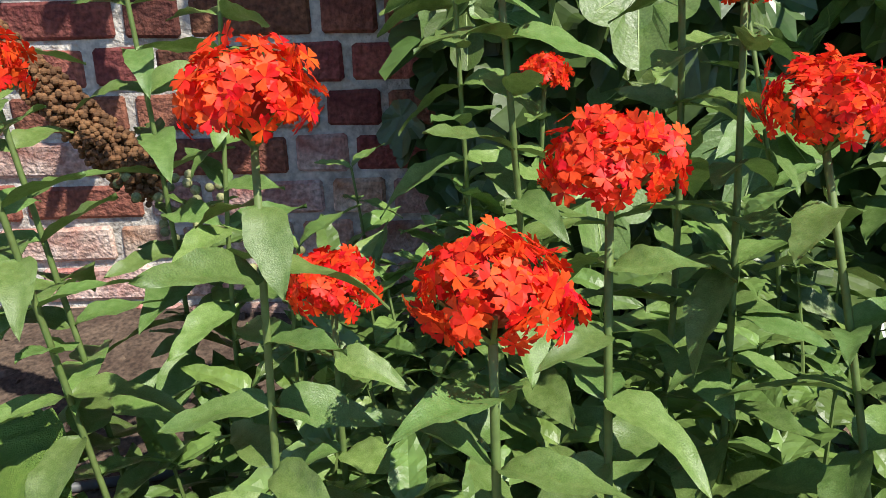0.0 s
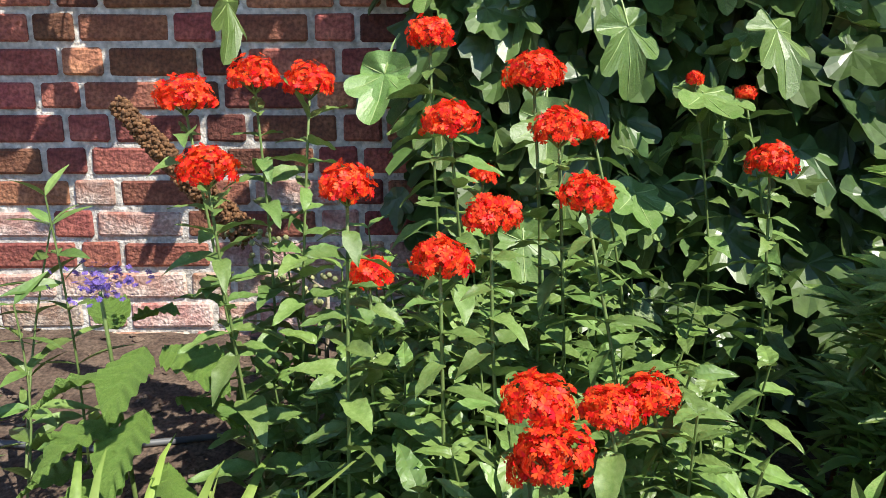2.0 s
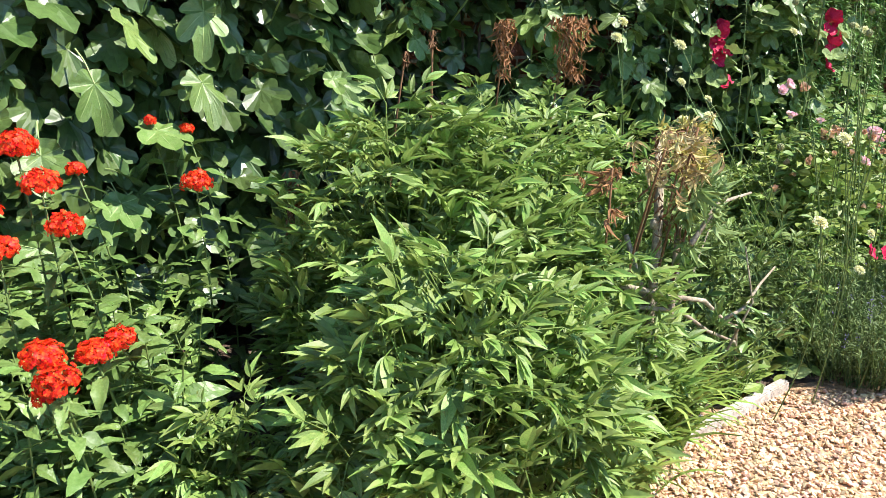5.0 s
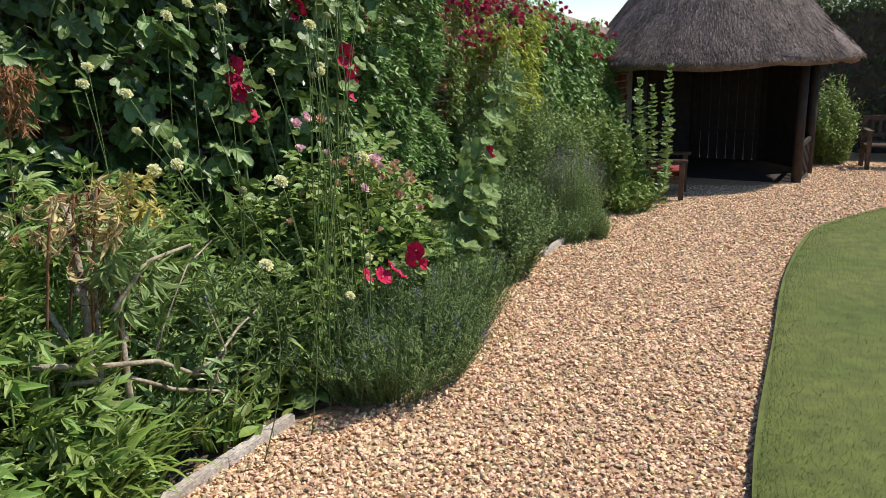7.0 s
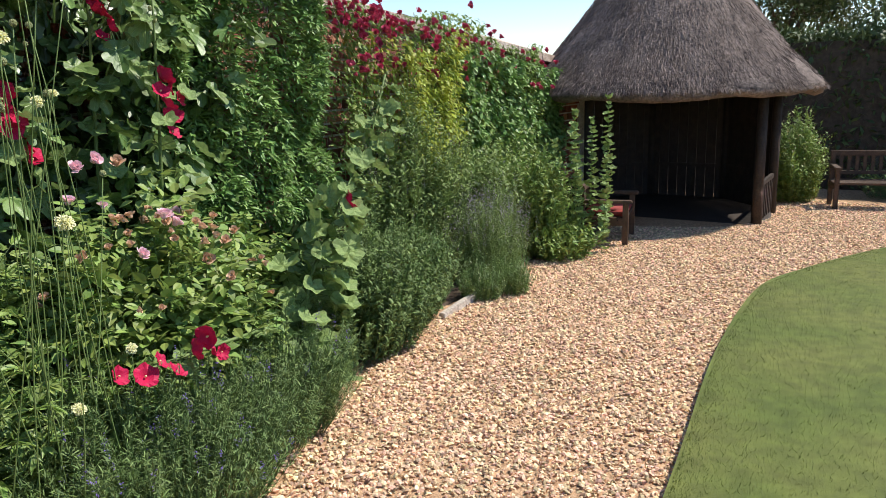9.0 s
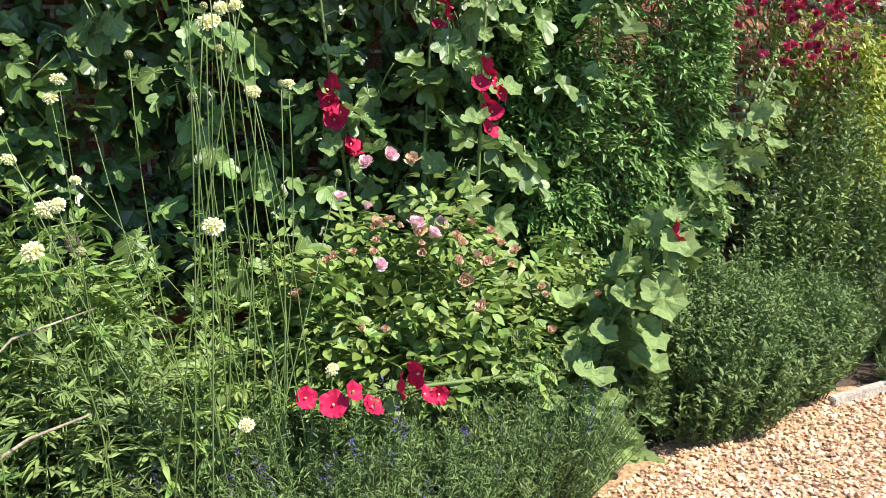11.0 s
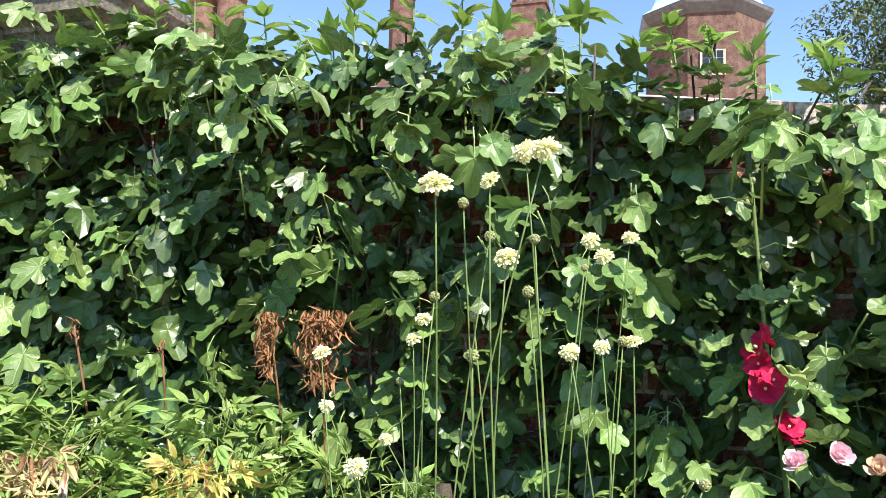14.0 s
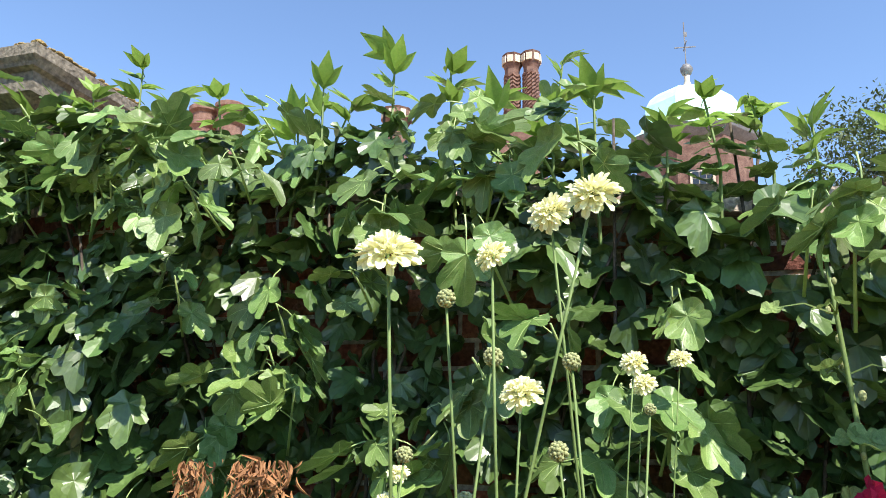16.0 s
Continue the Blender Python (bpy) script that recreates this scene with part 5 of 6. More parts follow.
# ---- fine-leaved bushes along the path ----
def fine_bush(name, label, category, cx, cy, rx, ry, h, n, leaf_mat, seed, leaf=0.024, gap=0.009, tip=None, tip_share=0.0, tip_len=0.05, lean=0.55, needle=NEEDLE, group="", smooth=False):
    """Many thin upright twigs, with tiny leaves, spreading from a middle; some end in a flower spike."""
    r = np.random.default_rng(seed)
    B = thing(name, label, category, (cx, cy, soil(cx, cy) - 0.02), group)
    a, k = r.uniform(0, 6.28, n), r.uniform(0, 1, n) ** 0.5
    z0 = np.full(n, soil(cx, cy) - 0.02)
    lump = np.array([1 + 0.40 * noise.noise((2.4 * w * math.cos(q) + seed, 2.4 * w * math.sin(q), 1)) + 0.30 * noise.noise((7 * w * math.cos(q) + seed, 7 * w * math.sin(q), 5)) for q, w in zip(a, k)])
    base = np.c_[cx + rx * 0.75 * k * np.cos(a), cy + ry * 0.75 * k * np.sin(a), z0]
    tipz = z0 + h * (1 - 0.45 * k ** 2.2) * lump * r.uniform(0.75, 1.08, n)
    top = np.c_[cx + rx * 1.05 * k * np.cos(a) * lump + r.normal(0, 0.02, n), cy + ry * 1.05 * k * np.sin(a) * lump + r.normal(0, 0.02, n), tipz]
    tubes = [tube([Vector(p), Vector(q)], 0.0016, 0.0009, 3) for p, q in zip(base, top)]
    wpart("twigwork", join(*tubes), leaf_mat, B, kind="stuff")
    P, Y = [], []
    for p, q in zip(base, top):
        m = max(3, int(np.linalg.norm(q - p) / gap))
        s = np.linspace(0.12, 1.0, m)
        P.append(p + (q - p) * s[:, None])
    P = np.concatenate(P)
    m = len(P)
    wpart("foliage", spread(needle, P, turns(r.uniform(0, 6.3, m), r.normal(0.5, 0.35, m), r.normal(0, 0.4, m)), leaf * r.uniform(0.7, 1.3, m)), leaf_mat, B, kind="stuff")
    if tip:
        pick = np.where(r.uniform(0, 1, n) < tip_share)[0]
        F = []
        for i in pick:
            c = r.integers(10, 16)
            F.append(np.c_[r.normal(0, 0.004, c), r.normal(0, 0.004, c), r.uniform(-0.3, 1, c) * tip_len] + top[i])
        F = np.concatenate(F)
        wpart("blossom", spread(TINY, F, turns(r.uniform(0, 6.3, len(F)), r.normal(0.3, 0.4, len(F)), 0), 0.011), tip, B, kind="stuff")
    return B


fine_bush("hyssop", "low dark green hyssop bush spilling onto the gravel", "shrub", 2.62, 0.98, 0.50, 0.42, 0.42, 1250, M_HYSSOP, 61, tip=M_PURPLE, tip_share=0.06, group="path-side herb bushes")
fine_bush("hyssop", "low dark green hyssop bush spilling onto the gravel", "shrub", 3.14, 1.12, 0.50, 0.38, 0.44, 1050, M_HYSSOP, 62, tip=M_PURPLE, tip_share=0.03, group="path-side herb bushes")
fine_bush("hyssop", "taller green hyssop bush with small leaves", "shrub", 4.22, 1.46, 0.56, 0.44, 0.56, 1200, M_HYSSOP, 63, 0.032, needle=TINY, group="path-side herb bushes")
fine_bush("hyssop", "taller green hyssop bush with small leaves", "shrub", 4.76, 1.62, 0.46, 0.40, 0.52, 950, M_HYSSOP, 64, 0.032, needle=TINY, group="path-side herb bushes")
fine_bush("santolina", "feathery bright green bush behind a short board", "shrub", 5.15, 1.68, 0.30, 0.26, 0.46, 520, M_LYCH, 65, 0.020, group="path-side herb bushes")
fine_bush("lavender", "small rounded green lavender tuft on the gravel edge", "shrub", 5.42, 1.32, 0.16, 0.15, 0.24, 240, M_LYCH, 66, 0.022, group="path-side herb bushes")
fine_bush("lavender", "small rounded green lavender tuft on the gravel edge", "shrub", 5.66, 1.22, 0.17, 0.15, 0.26, 240, M_LYCH, 67, 0.022, group="path-side herb bushes")
fine_bush("catmint", "grey-leaved catmint with lilac flower spikes", "shrub", 5.90, 1.55, 0.36, 0.30, 0.62, 520, M_GREY, 68, 0.026, tip=M_LILAC, tip_share=0.8, tip_len=0.13, group="path-side herb bushes")
fine_bush("buddleia", "tall grey-green bush with narrow leaves by the wall", "shrub", 5.55, 2.0, 0.50, 0.34, 1.15, 620, M_GREY, 69, 0.045, 0.03, tip=M_LILAC, tip_share=0.25, tip_len=0.09, needle=TINY)
fine_bush("buddleia", "tall grey-green bush with narrow leaves by the wall", "shrub", 6.35, 1.9, 0.46, 0.34, 0.95, 500, M_GREY, 70, 0.045, 0.03, needle=TINY)
fine_bush("green_shrub", "leafy green shrub near the summerhouse", "shrub", 7.0, 1.75, 0.50, 0.40, 0.95, 520, M_ROSELEAF, 71, 0.055, 0.035, needle=TINY)
fine_bush("green_shrub", "low leafy green plant at the end of the border", "shrub", 6.95, 1.40, 0.34, 0.26, 0.34, 260, M_ROSELEAF, 72, 0.06, 0.03, needle=TINY)
fine_bush("green_shrub", "green shrub with reddish tips beside the bench", "shrub", 11.7, 0.25, 0.55, 0.40, 1.0, 620, M_ROSELEAF, 73, 0.06, 0.035, tip=M_FADED, tip_share=0.2, needle=TINY)
fine_bush("green_shrub", "low green planting behind the bench", "shrub", 12.5, -1.1, 0.5, 0.7, 0.45, 320, M_HYSSOP, 74, 0.05, 0.03, needle=TINY)
fine_bush("green_shrub", "low green planting behind the bench", "shrub", 12.3, -2.6, 0.5, 0.9, 0.5, 320, M_HYSSOP, 75, 0.05, 0.03, needle=TINY)
leafy_clump("tall_mallow", "tall leafy pale green spires before the summerhouse", "flower", [(7.15, 1.25, -0.2, 0.85), (7.3, 1.35, -0.2, 1.0), (7.45, 1.2, -0.2, 1.08), (7.05, 1.4, -0.2, 0.75), (7.55, 1.35, -0.2, 0.9), (7.25, 1.15, -0.2, 0.6)], ROUND, M_HOLLYLEAF, 0.085, 0.038, lean=0.06, seed=76, pairs=2)


# ---- climbers on the wall ----
def climber(name, label, x0, x1, z0, top, depth, n, leaf, size, material, seed, n_stem=14, pitch=-0.55):
    r = np.random.default_rng(seed)
    C = thing(name, label, "climber", ((x0 + x1) / 2, 2.38, soil((x0 + x1) / 2, 2.4) - 0.02))
    st = []
    for i in range(n_stem):
        x = x0 + (x1 - x0) * (i + 0.5) / n_stem
        st.append(tube(bent(((x0 + x1) / 2 + r.normal(0, 0.1), 2.38, soil(x, 2.38) - 0.02), (x, WALL_Y - 0.06, top(x)), 0, 0.1, 6), 0.008, 0.003, 5))
    wpart("stemwork", join(*st), M_WOODY, C, kind="stuff")
    x = r.uniform(x0, x1, n)
    u = r.uniform(0, 1, n)
    z = np.array([z0 + gz(q) + (top(q) - z0 - gz(q)) * w for q, w in zip(x, u)])
    bul = np.array([depth * (0.62 + 0.34 * noise.noise((q * 2.2, w * 2.2, seed)) + 0.25 * noise.noise((q * 6, w * 6, seed))) for q, w in zip(x, z)])
    edge = np.clip(np.minimum(x - x0, x1 - x) / 0.25, 0.15, 1)
    y = WALL_Y - np.maximum(0.03, bul * edge) * r.uniform(0.68, 1.0, n) - 0.02
    m = turns(math.pi + r.normal(0, 1.0, n), r.normal(pitch, 0.45, n), r.normal(0, 0.5, n))
    wpart("foliage", spread(leaf, np.c_[x, y, z], m, size * r.uniform(0.6, 1.25, n)), material, C, kind="stuff")
    return C


climber("jasmine", "dense dark green small-leaved climber on the wall", 3.55, 5.15, 0.10, lambda x: wall_top(x) + 0.10, 0.50, 27000, lance(0.30, 3, 0.25, 0.2, 0.8), 0.056, M_JASMINE, 81, pitch=-0.12)
climber("golden_shrub", "yellow-green golden-leaved shrub on the wall", 5.45, 6.75, 0.35, lambda x: 1.60 + 0.12 * math.sin(x * 5), 0.70, 6500, TINY, 0.058, M_YELLOW, 82)
climber("climbing_rose", "rambling rose with small green leaves along the wall", 4.9, 8.6, 0.55, lambda x: wall_top(x) + 0.10 + 0.08 * math.sin(x * 3), 0.36, 17000, TINY, 0.055, M_ROSELEAF, 83)
climber("green_climber", "mixed green climber at the end of the wall", 6.5, 9.0, -0.05, lambda x: wall_top(x) - 0.1, 0.46, 12000, OVAL, 0.06, M_JASMINE, 84)


def rose_bloom(seed, n=26):
    r = np.random.default_rng(seed)
    d = dome_dirs(n, 0.0, seed)
    k = np.linspace(0.25, 1, n)[:, None]
    pet = (PETAL[0] * np.array((1.15, 1, 1)) + np.array((0, 0, 0.25)) * PETAL[0][:, 1:2] ** 2, PETAL[1])
    core = spread(BALL, [(0, 0, 0.02)], turns(0, 0, 0), [0.33])
    return join(core, spread(pet, d * 0.22 * k, turns(np.arctan2(d[:, 1], d[:, 0]) - math.pi / 2, 1.42 - 0.85 * k[:, 0] + r.normal(0, 0.15, n), r.normal(0, 0.25, n)), 0.30 + 0.42 * k[:, 0]))


ROSE_DEEP = [shared("bloom", rose_bloom(k), M_DEEPROSE, False) for k in range(2)]
ROSE_PINK = [shared("bloom", rose_bloom(k + 5), M_PINK, False) for k in range(2)]
ROSE_FADED = [shared("bloom", rose_bloom(k + 9, 16), M_FADED, False) for k in range(2)]
r = np.random.default_rng(17)
rambler = [o for o in scene.objects if o.name.startswith("climbing_rose")][0]
for i in range(170):
    x = r.choice([r.uniform(4.95, 5.6), r.uniform(5.3, 8.4), r.uniform(5.2, 6.6)])
    z = wall_top(x) + r.normal(-0.08, 0.08) - (0.25 if r.uniform() < 0.2 else 0)
    wpart("bloom", ROSE_DEEP[i % 2], None, rambler, m=leaf_matrix((x, WALL_Y - r.uniform(0.26, 0.46), z), r.normal(0, 0.6), r.normal(0.8, 0.3), r.normal(0, 0.3), r.uniform(0.026, 0.046)))


# ---- pink rose bush ----
def rose_bush(cx, cy, rx, ry, h, n, seed, blooms):
    r = np.random.default_rng(seed)
    B = thing("rose_bush", "bushy shrub rose with pink and faded brown blooms", "shrub", (cx, cy, soil(cx, cy) - 0.02))
    tw = []
    for _ in range(36):
        a, k = r.uniform(0, 6.28), r.uniform(0, 1) ** 0.5
        tw.append(tube(bent((cx + 0.15 * k * math.cos(a), cy + 0.15 * k * math.sin(a), soil(cx, cy) - 0.02), (cx + rx * k * math.cos(a), cy + ry * k * math.sin(a), soil(cx, cy) + h * (1 - 0.5 * k * k)), 0, 0.05, 5), 0.005, 0.002, 5))
    wpart("canework", join(*tw), M_STEM, B, kind="stuff")
    leaf3 = join(*[spread(OVAL, [(0.22 * s, y, 0)], turns(-s * 0.9, 0.05, 0.1 * s), [0.55]) for s, y in ((0, 0.45), (1, 0.25), (-1, 0.25), (1, -0.15), (-1, -0.15))])
    a, k = r.uniform(0, 6.28, n), r.uniform(0, 1, n) ** 0.5
    lump = np.array([1 + 0.45 * noise.noise((2.6 * math.cos(q) * w + seed, 2.6 * math.sin(q) * w, 0)) + 0.25 * noise.noise((7 * math.cos(q) * w, 7 * math.sin(q) * w, seed)) for q, w in zip(a, k)])
    z = soil(cx, cy) + h * lump * (1 - 0.6 * k ** 2.2) * r.uniform(0.35, 1.1, n) ** 0.6
    wpart("foliage", spread(leaf3, np.c_[cx + rx * k * np.cos(a), cy + ry * k * np.sin(a), z], turns(a - math.pi / 2 + r.normal(0, 0.9, n), r.normal(0.0, 0.45, n), r.normal(0, 0.4, n)), 0.105 * r.uniform(0.6, 1.25, n)), M_ROSELEAF, B, kind="stuff")
    for i, (p, s, kind) in enumerate(blooms):
        wpart("bloom", (ROSE_PINK if kind else ROSE_FADED)[i % 2], None, B, m=leaf_matrix((p[0], p[1] - 0.05, p[2] + 0.02), r.normal(0, 0.5), r.normal(0.6, 0.35), r.normal(0, 0.3), s * 0.96))


r = np.random.default_rng(19)
blooms = [((3.08, 1.37, 0.82), 0.048, 1), ((2.96, 1.31, 0.84), 0.044, 1), ((3.02, 1.33, 0.80), 0.040, 1), ((2.82, 1.27, 0.73), 0.036, 1), ((3.12, 1.30, 0.64), 0.046, 0), ((2.92, 1.75, 1.0), 0.042, 1), ((3.02, 1.78, 1.02), 0.046, 1), ((3.1, 1.75, 1.0), 0.046, 0), ((2.78, 1.6, 0.90), 0.040, 1), ((2.85, 1.5, 0.88), 0.03, 1), ((3.46, 1.32, 0.41), 0.032, 0)]
for _ in range(44):
    a = r.uniform(0, 6.28)
    k = r.uniform(0.2, 0.9)
    blooms.append(((3.02 + 0.55 * k * math.cos(a), 1.45 + 0.36 * k * math.sin(a), soil(3.0, 1.5) + 0.86 * (1 - 0.5 * k ** 2.2)), r.uniform(0.020, 0.036), 0))
rose_bush(3.02, 1.50, 0.62, 0.42, 0.80, 1150, 91, blooms)
rose_bush(3.72, 1.62, 0.42, 0.32, 0.60, 620, 92, [((3.7, 1.4, 0.5), 0.025, 0), ((3.95, 1.45, 0.52), 0.025, 0)])


# ---- hollyhocks ----
def holly_flower():
    v, t = [], []
    n = 25
    for ring, rad, z in ((0, 0.14, -0.35), (1, 0.62, 0.0), (2, 1.0, 0.14)):
        for i in range(n):
            a = 2 * math.pi * i / n
            v.append((rad * (1 + (0.06 * math.cos(5 * a) if ring == 2 else 0)) * math.cos(a), rad * math.sin(a) * (1 + (0.06 * math.cos(5 * a) if ring == 2 else 0)), z + (0.12 * math.sin(5 * a + 1) + 0.07 * math.sin(11 * a) if ring == 2 else 0)))
    for ring in range(2):
        for i in range(n):
            a, b = ring * n + i, ring * n + (i + 1) % n
            t += [(a, a + n, b + n), (a, b + n, b)]
    v.append((0, 0, -0.27))
    for i in range(n):
        t.append((len(v) - 1, i, (i + 1) % n))
    return np.array(v, float), np.array(t)


HFLOWER = shared("flower", holly_flower(), M_MAGENTA)
HEYE = shared("flower_eye", (np.array(BALL[0]) * (0.10, 0.10, 0.16), BALL[1]), M_EYE)
HLEAF = shared("leaf", ROUND, M_HOLLYLEAF)
HBUD = shared("bud", (np.array(BALL[0]) * (0.7, 0.7, 1.0), BALL[1]), M_BUD)


def hollyhock(points, flowers, seed, label, leaf=0.12, n_leaf=22, buds=10, big=0.046):
    r = np.random.default_rng(seed)
    H = thing("hollyhock", label, "flower", tuple(points[0]), "hollyhocks")
    pts = [Vector(p) for p in points]
    fine = []
    for a, b in zip(pts, pts[1:]):
        fine += [a.lerp(b, k / 4) for k in range(4)]
    fine.append(pts[-1])
    wpart("stem", tube(fine, 0.010, 0.005, 7), M_STEM, H, smooth=True)
    for f in flowers:
        f = Vector(f) + Vector((0.0, -0.035, 0.0))
        yaw = r.normal(0.2, 0.8)
        m = Matrix.Translation(f) @ Matrix.Rotation(yaw, 4, "Z") @ Matrix.Rotation(math.radians(r.uniform(35, 95)), 4, "X") @ Matrix.Scale(big * r.uniform(0.7, 1.1), 4)
        fl = wpart("flower", HFLOWER, None, H, m=m)
        eye = part("flower_eye", HEYE, None, fl)
        eye.matrix_basis = Matrix.Translation((0, 0, -0.1))
    for i in range(n_leaf):
        s = (i + r.uniform(0, 1)) / n_leaf
        p = fine[min(len(fine) - 1, int(s * (len(fine) - 1)))]
        a = r.uniform(0, 6.3)
        size = leaf * (1.2 - 0.8 * s) * r.uniform(0.6, 1.2)
        reach = r.uniform(0.03, 0.11) + 0.35 * size
        out = Vector((math.cos(a), 0.75 * math.sin(a) - 0.12, 0.12)) * reach
        face = a - math.pi / 2 if math.sin(a) < 0.3 else r.normal(math.pi, 0.8)
        wpart("leaf", HLEAF, None, H, m=leaf_matrix(p + out, face, r.normal(-0.50, 0.40), r.normal(0, 0.4), size))
        wpart("leaf_stalk", tube([p, p + out * 0.6 + Vector((0, 0, 0.015)), p + out], 0.0028, 0.0018, 4), M_STEM, H)
    for i in range(buds):
        p = fine[-1].lerp(fine[int(len(fine) * 0.6)], i / buds)
        a = r.uniform(0, 6.3)
        wpart("bud", HBUD, None, H, m=Matrix.Translation(p + Vector((math.cos(a), math.sin(a), 0.2)) * 0.018) @ Matrix.Scale(r.uniform(0.008, 0.014), 4))


hollyhock([(2.98, 2.12, soil(3, 2.1)), (2.95, 2.12, 0.9), (2.90, 2.12, 1.3), (2.86, 2.13, 1.85)], [(2.89, 2.07, 1.32), (2.87, 2.08, 1.24), (2.89, 2.08, 1.17), (2.96, 2.10, 1.10), (2.98, 2.12, 1.04), (2.91, 2.05, 1.20), (2.86, 2.06, 1.29), (2.95, 2.06, 1.07)], 201, "upright hollyhock with crimson flowers against the wall", 0.165, 36)
hollyhock([(3.45, 1.92, soil(3.4, 1.9)), (3.45, 1.9, 0.8), (3.46, 1.86, 1.3), (3.48, 1.85, 1.7)], [(3.45, 1.82, 1.36), (3.42, 1.82, 1.30), (3.48, 1.83, 1.31), (3.47, 1.82, 1.19), (3.46, 1.82, 1.12), (3.44, 1.80, 1.24), (3.50, 1.80, 1.26)], 202, "upright hollyhock with crimson flowers against the wall", 0.165, 36)
hollyhock([(3.28, 2.15, soil(3.3, 2.1)), (3.3, 2.13, 1.0), (3.35, 2.13, 1.6), (3.36, 2.12, 2.05)], [(3.36, 2.08, 1.74), (3.33, 2.08, 1.66), (3.38, 2.08, 1.64), (3.35, 2.08, 1.54), (3.31, 2.06, 1.70), (3.38, 2.05, 1.58), (3.34, 2.05, 1.80)], 203, "tall hollyhock with crimson flowers against the wall", 0.14, 34)
hollyhock([(3.50, 1.25, soil(3.5, 1.25)), (3.70, 1.25, 0.45), (3.95, 1.26, 0.75), (4.25, 1.28, 1.05), (4.42, 1.30, 1.34)], [(3.90, 1.20, 0.78), (3.93, 1.19, 0.74)], 204, "leaning hollyhock with broad pale leaves and a bud spire", 0.185, 84, 24)
hollyhock([(3.55, 1.18, soil(3.5, 1.2)), (3.30, 1.10, 0.36), (2.95, 1.05, 0.40), (2.55, 1.04, 0.42)], [(2.60, 1.0, 0.43), (2.66, 1.0, 0.46), (2.71, 0.99, 0.41), (2.80, 1.0, 0.45), (2.85, 1.0, 0.48), (2.87, 0.99, 0.42), (2.92, 1.01, 0.40), (2.53, 1.03, 0.45)], 205, "fallen hollyhock stem with crimson flowers lying on herbs", 0.10, 12, 0, 0.040)
hollyhock([(3.62, 1.3, soil(3.6, 1.3)), (3.66, 1.28, 0.3), (3.72, 1.25, 0.5)], [], 206, "broad pale green hollyhock leaves low in the border", 0.185, 40, 0)

# ---- withered and bare stems ----
CURLED = lance(0.24, 7, 0.9, 0.7, 0.7)


def withered(at, h, n, seed, label, material=None, spread_r=0.05, size=0.05, leaf=None, hang=-0.9):
    r = np.random.default_rng(seed)
    W = thing("withered_stem", label, "dead stem", (at[0], at[1], soil(at[0], at[1]) - 0.02), "withered stems")
    p = Vector(at)
    base = Vector((at[0] + r.uniform(-0.05, 0.05), at[1] + 0.20, soil(at[0], at[1] + 0.20) - 0.02))
    wpart("stalk", tube(bent(base, p + Vector((0, 0, h * 0.45)), 0, 0.04, 6), 0.005, 0.0035, 6), M_BROWN, W, smooth=True)
    u = r.uniform(0, 1, n)
    q = np.c_[r.normal(0, spread_r, n) * (1.25 - 0.5 * u) + 0.3 * spread_r * np.sin(u * 9), r.normal(0, spread_r * 0.8, n), (0.5 - u ** 1.4) * h] + np.array(at)
    wpart("withered_foliage", spread(leaf or CURLED, q, turns(r.uniform(0, 6.3, n), r.normal(hang, 0.6, n), r.normal(0, 1.2, n)), size * r.uniform(0.35, 1.4, n)), material or M_BROWN, W, kind="stuff")


WILTED = compound_leaf(14, lance(0.30, 6, 1.1, 0.75, 0.75))
withered((1.37, 1.86, 1.25), 0.20, 190, 301, "brown withered seed cluster hanging from a bare stalk", M_RUST, 0.016, 0.034, hang=-1.2)
withered((1.61, 1.76, 1.25), 0.22, 330, 302, "brown withered seed cluster hanging from a bare stalk", M_RUST, 0.034, 0.036, hang=-1.2)
withered((1.62, 1.20, 0.93), 0.14, 26, 303, "yellowed withering leaves on a dying stem", M_YELLOWING, 0.050, 0.080, compound_leaf(15), -0.2)
withered((1.70, 1.22, 0.85), 0.10, 16, 312, "yellowed withering leaves on a dying stem", M_YELLOWING, 0.040, 0.075, compound_leaf(16), -0.2)
withered((1.04, 0.98, 0.88), 0.14, 9, 304, "tan withered peony leaves drooping", M_RUST, 0.050, 0.085, WILTED)
withered((1.22, 0.94, 0.94), 0.20, 13, 305, "tan withered peony leaves drooping", M_DRYLEAF, 0.060, 0.070, WILTED, -1.3)
withered((1.36, 0.96, 0.92), 0.24, 14, 310, "tan withered peony leaves drooping", M_DRYLEAF, 0.050, 0.066, WILTED, -1.3)
withered((1.42, 1.00, 0.76), 0.20, 22, 311, "dull green leaves wilting on a broken branch", M_HOLLYLEAF, 0.06, 0.10, WILTED)
withered((1.33, 1.02, 0.86), 0.34, 150, 306, "dark brown withered stem with dry leaves", M_BROWN, 0.035, 0.030)
withered((0.86, 1.57, 1.28), 0.06, 30, 307, "bare grey stalk with a dark seed tip", M_BROWN, 0.008, 0.02)
withered((0.95, 1.88, 1.22), 0.05, 24, 308, "short bare grey stalk with a dark seed tip", M_BROWN, 0.008, 0.02)
withered((0.36, 1.54, 0.86), 0.16, 50, 309, "dark dead seed spike among green leaves", M_BROWN, 0.014, 0.03)
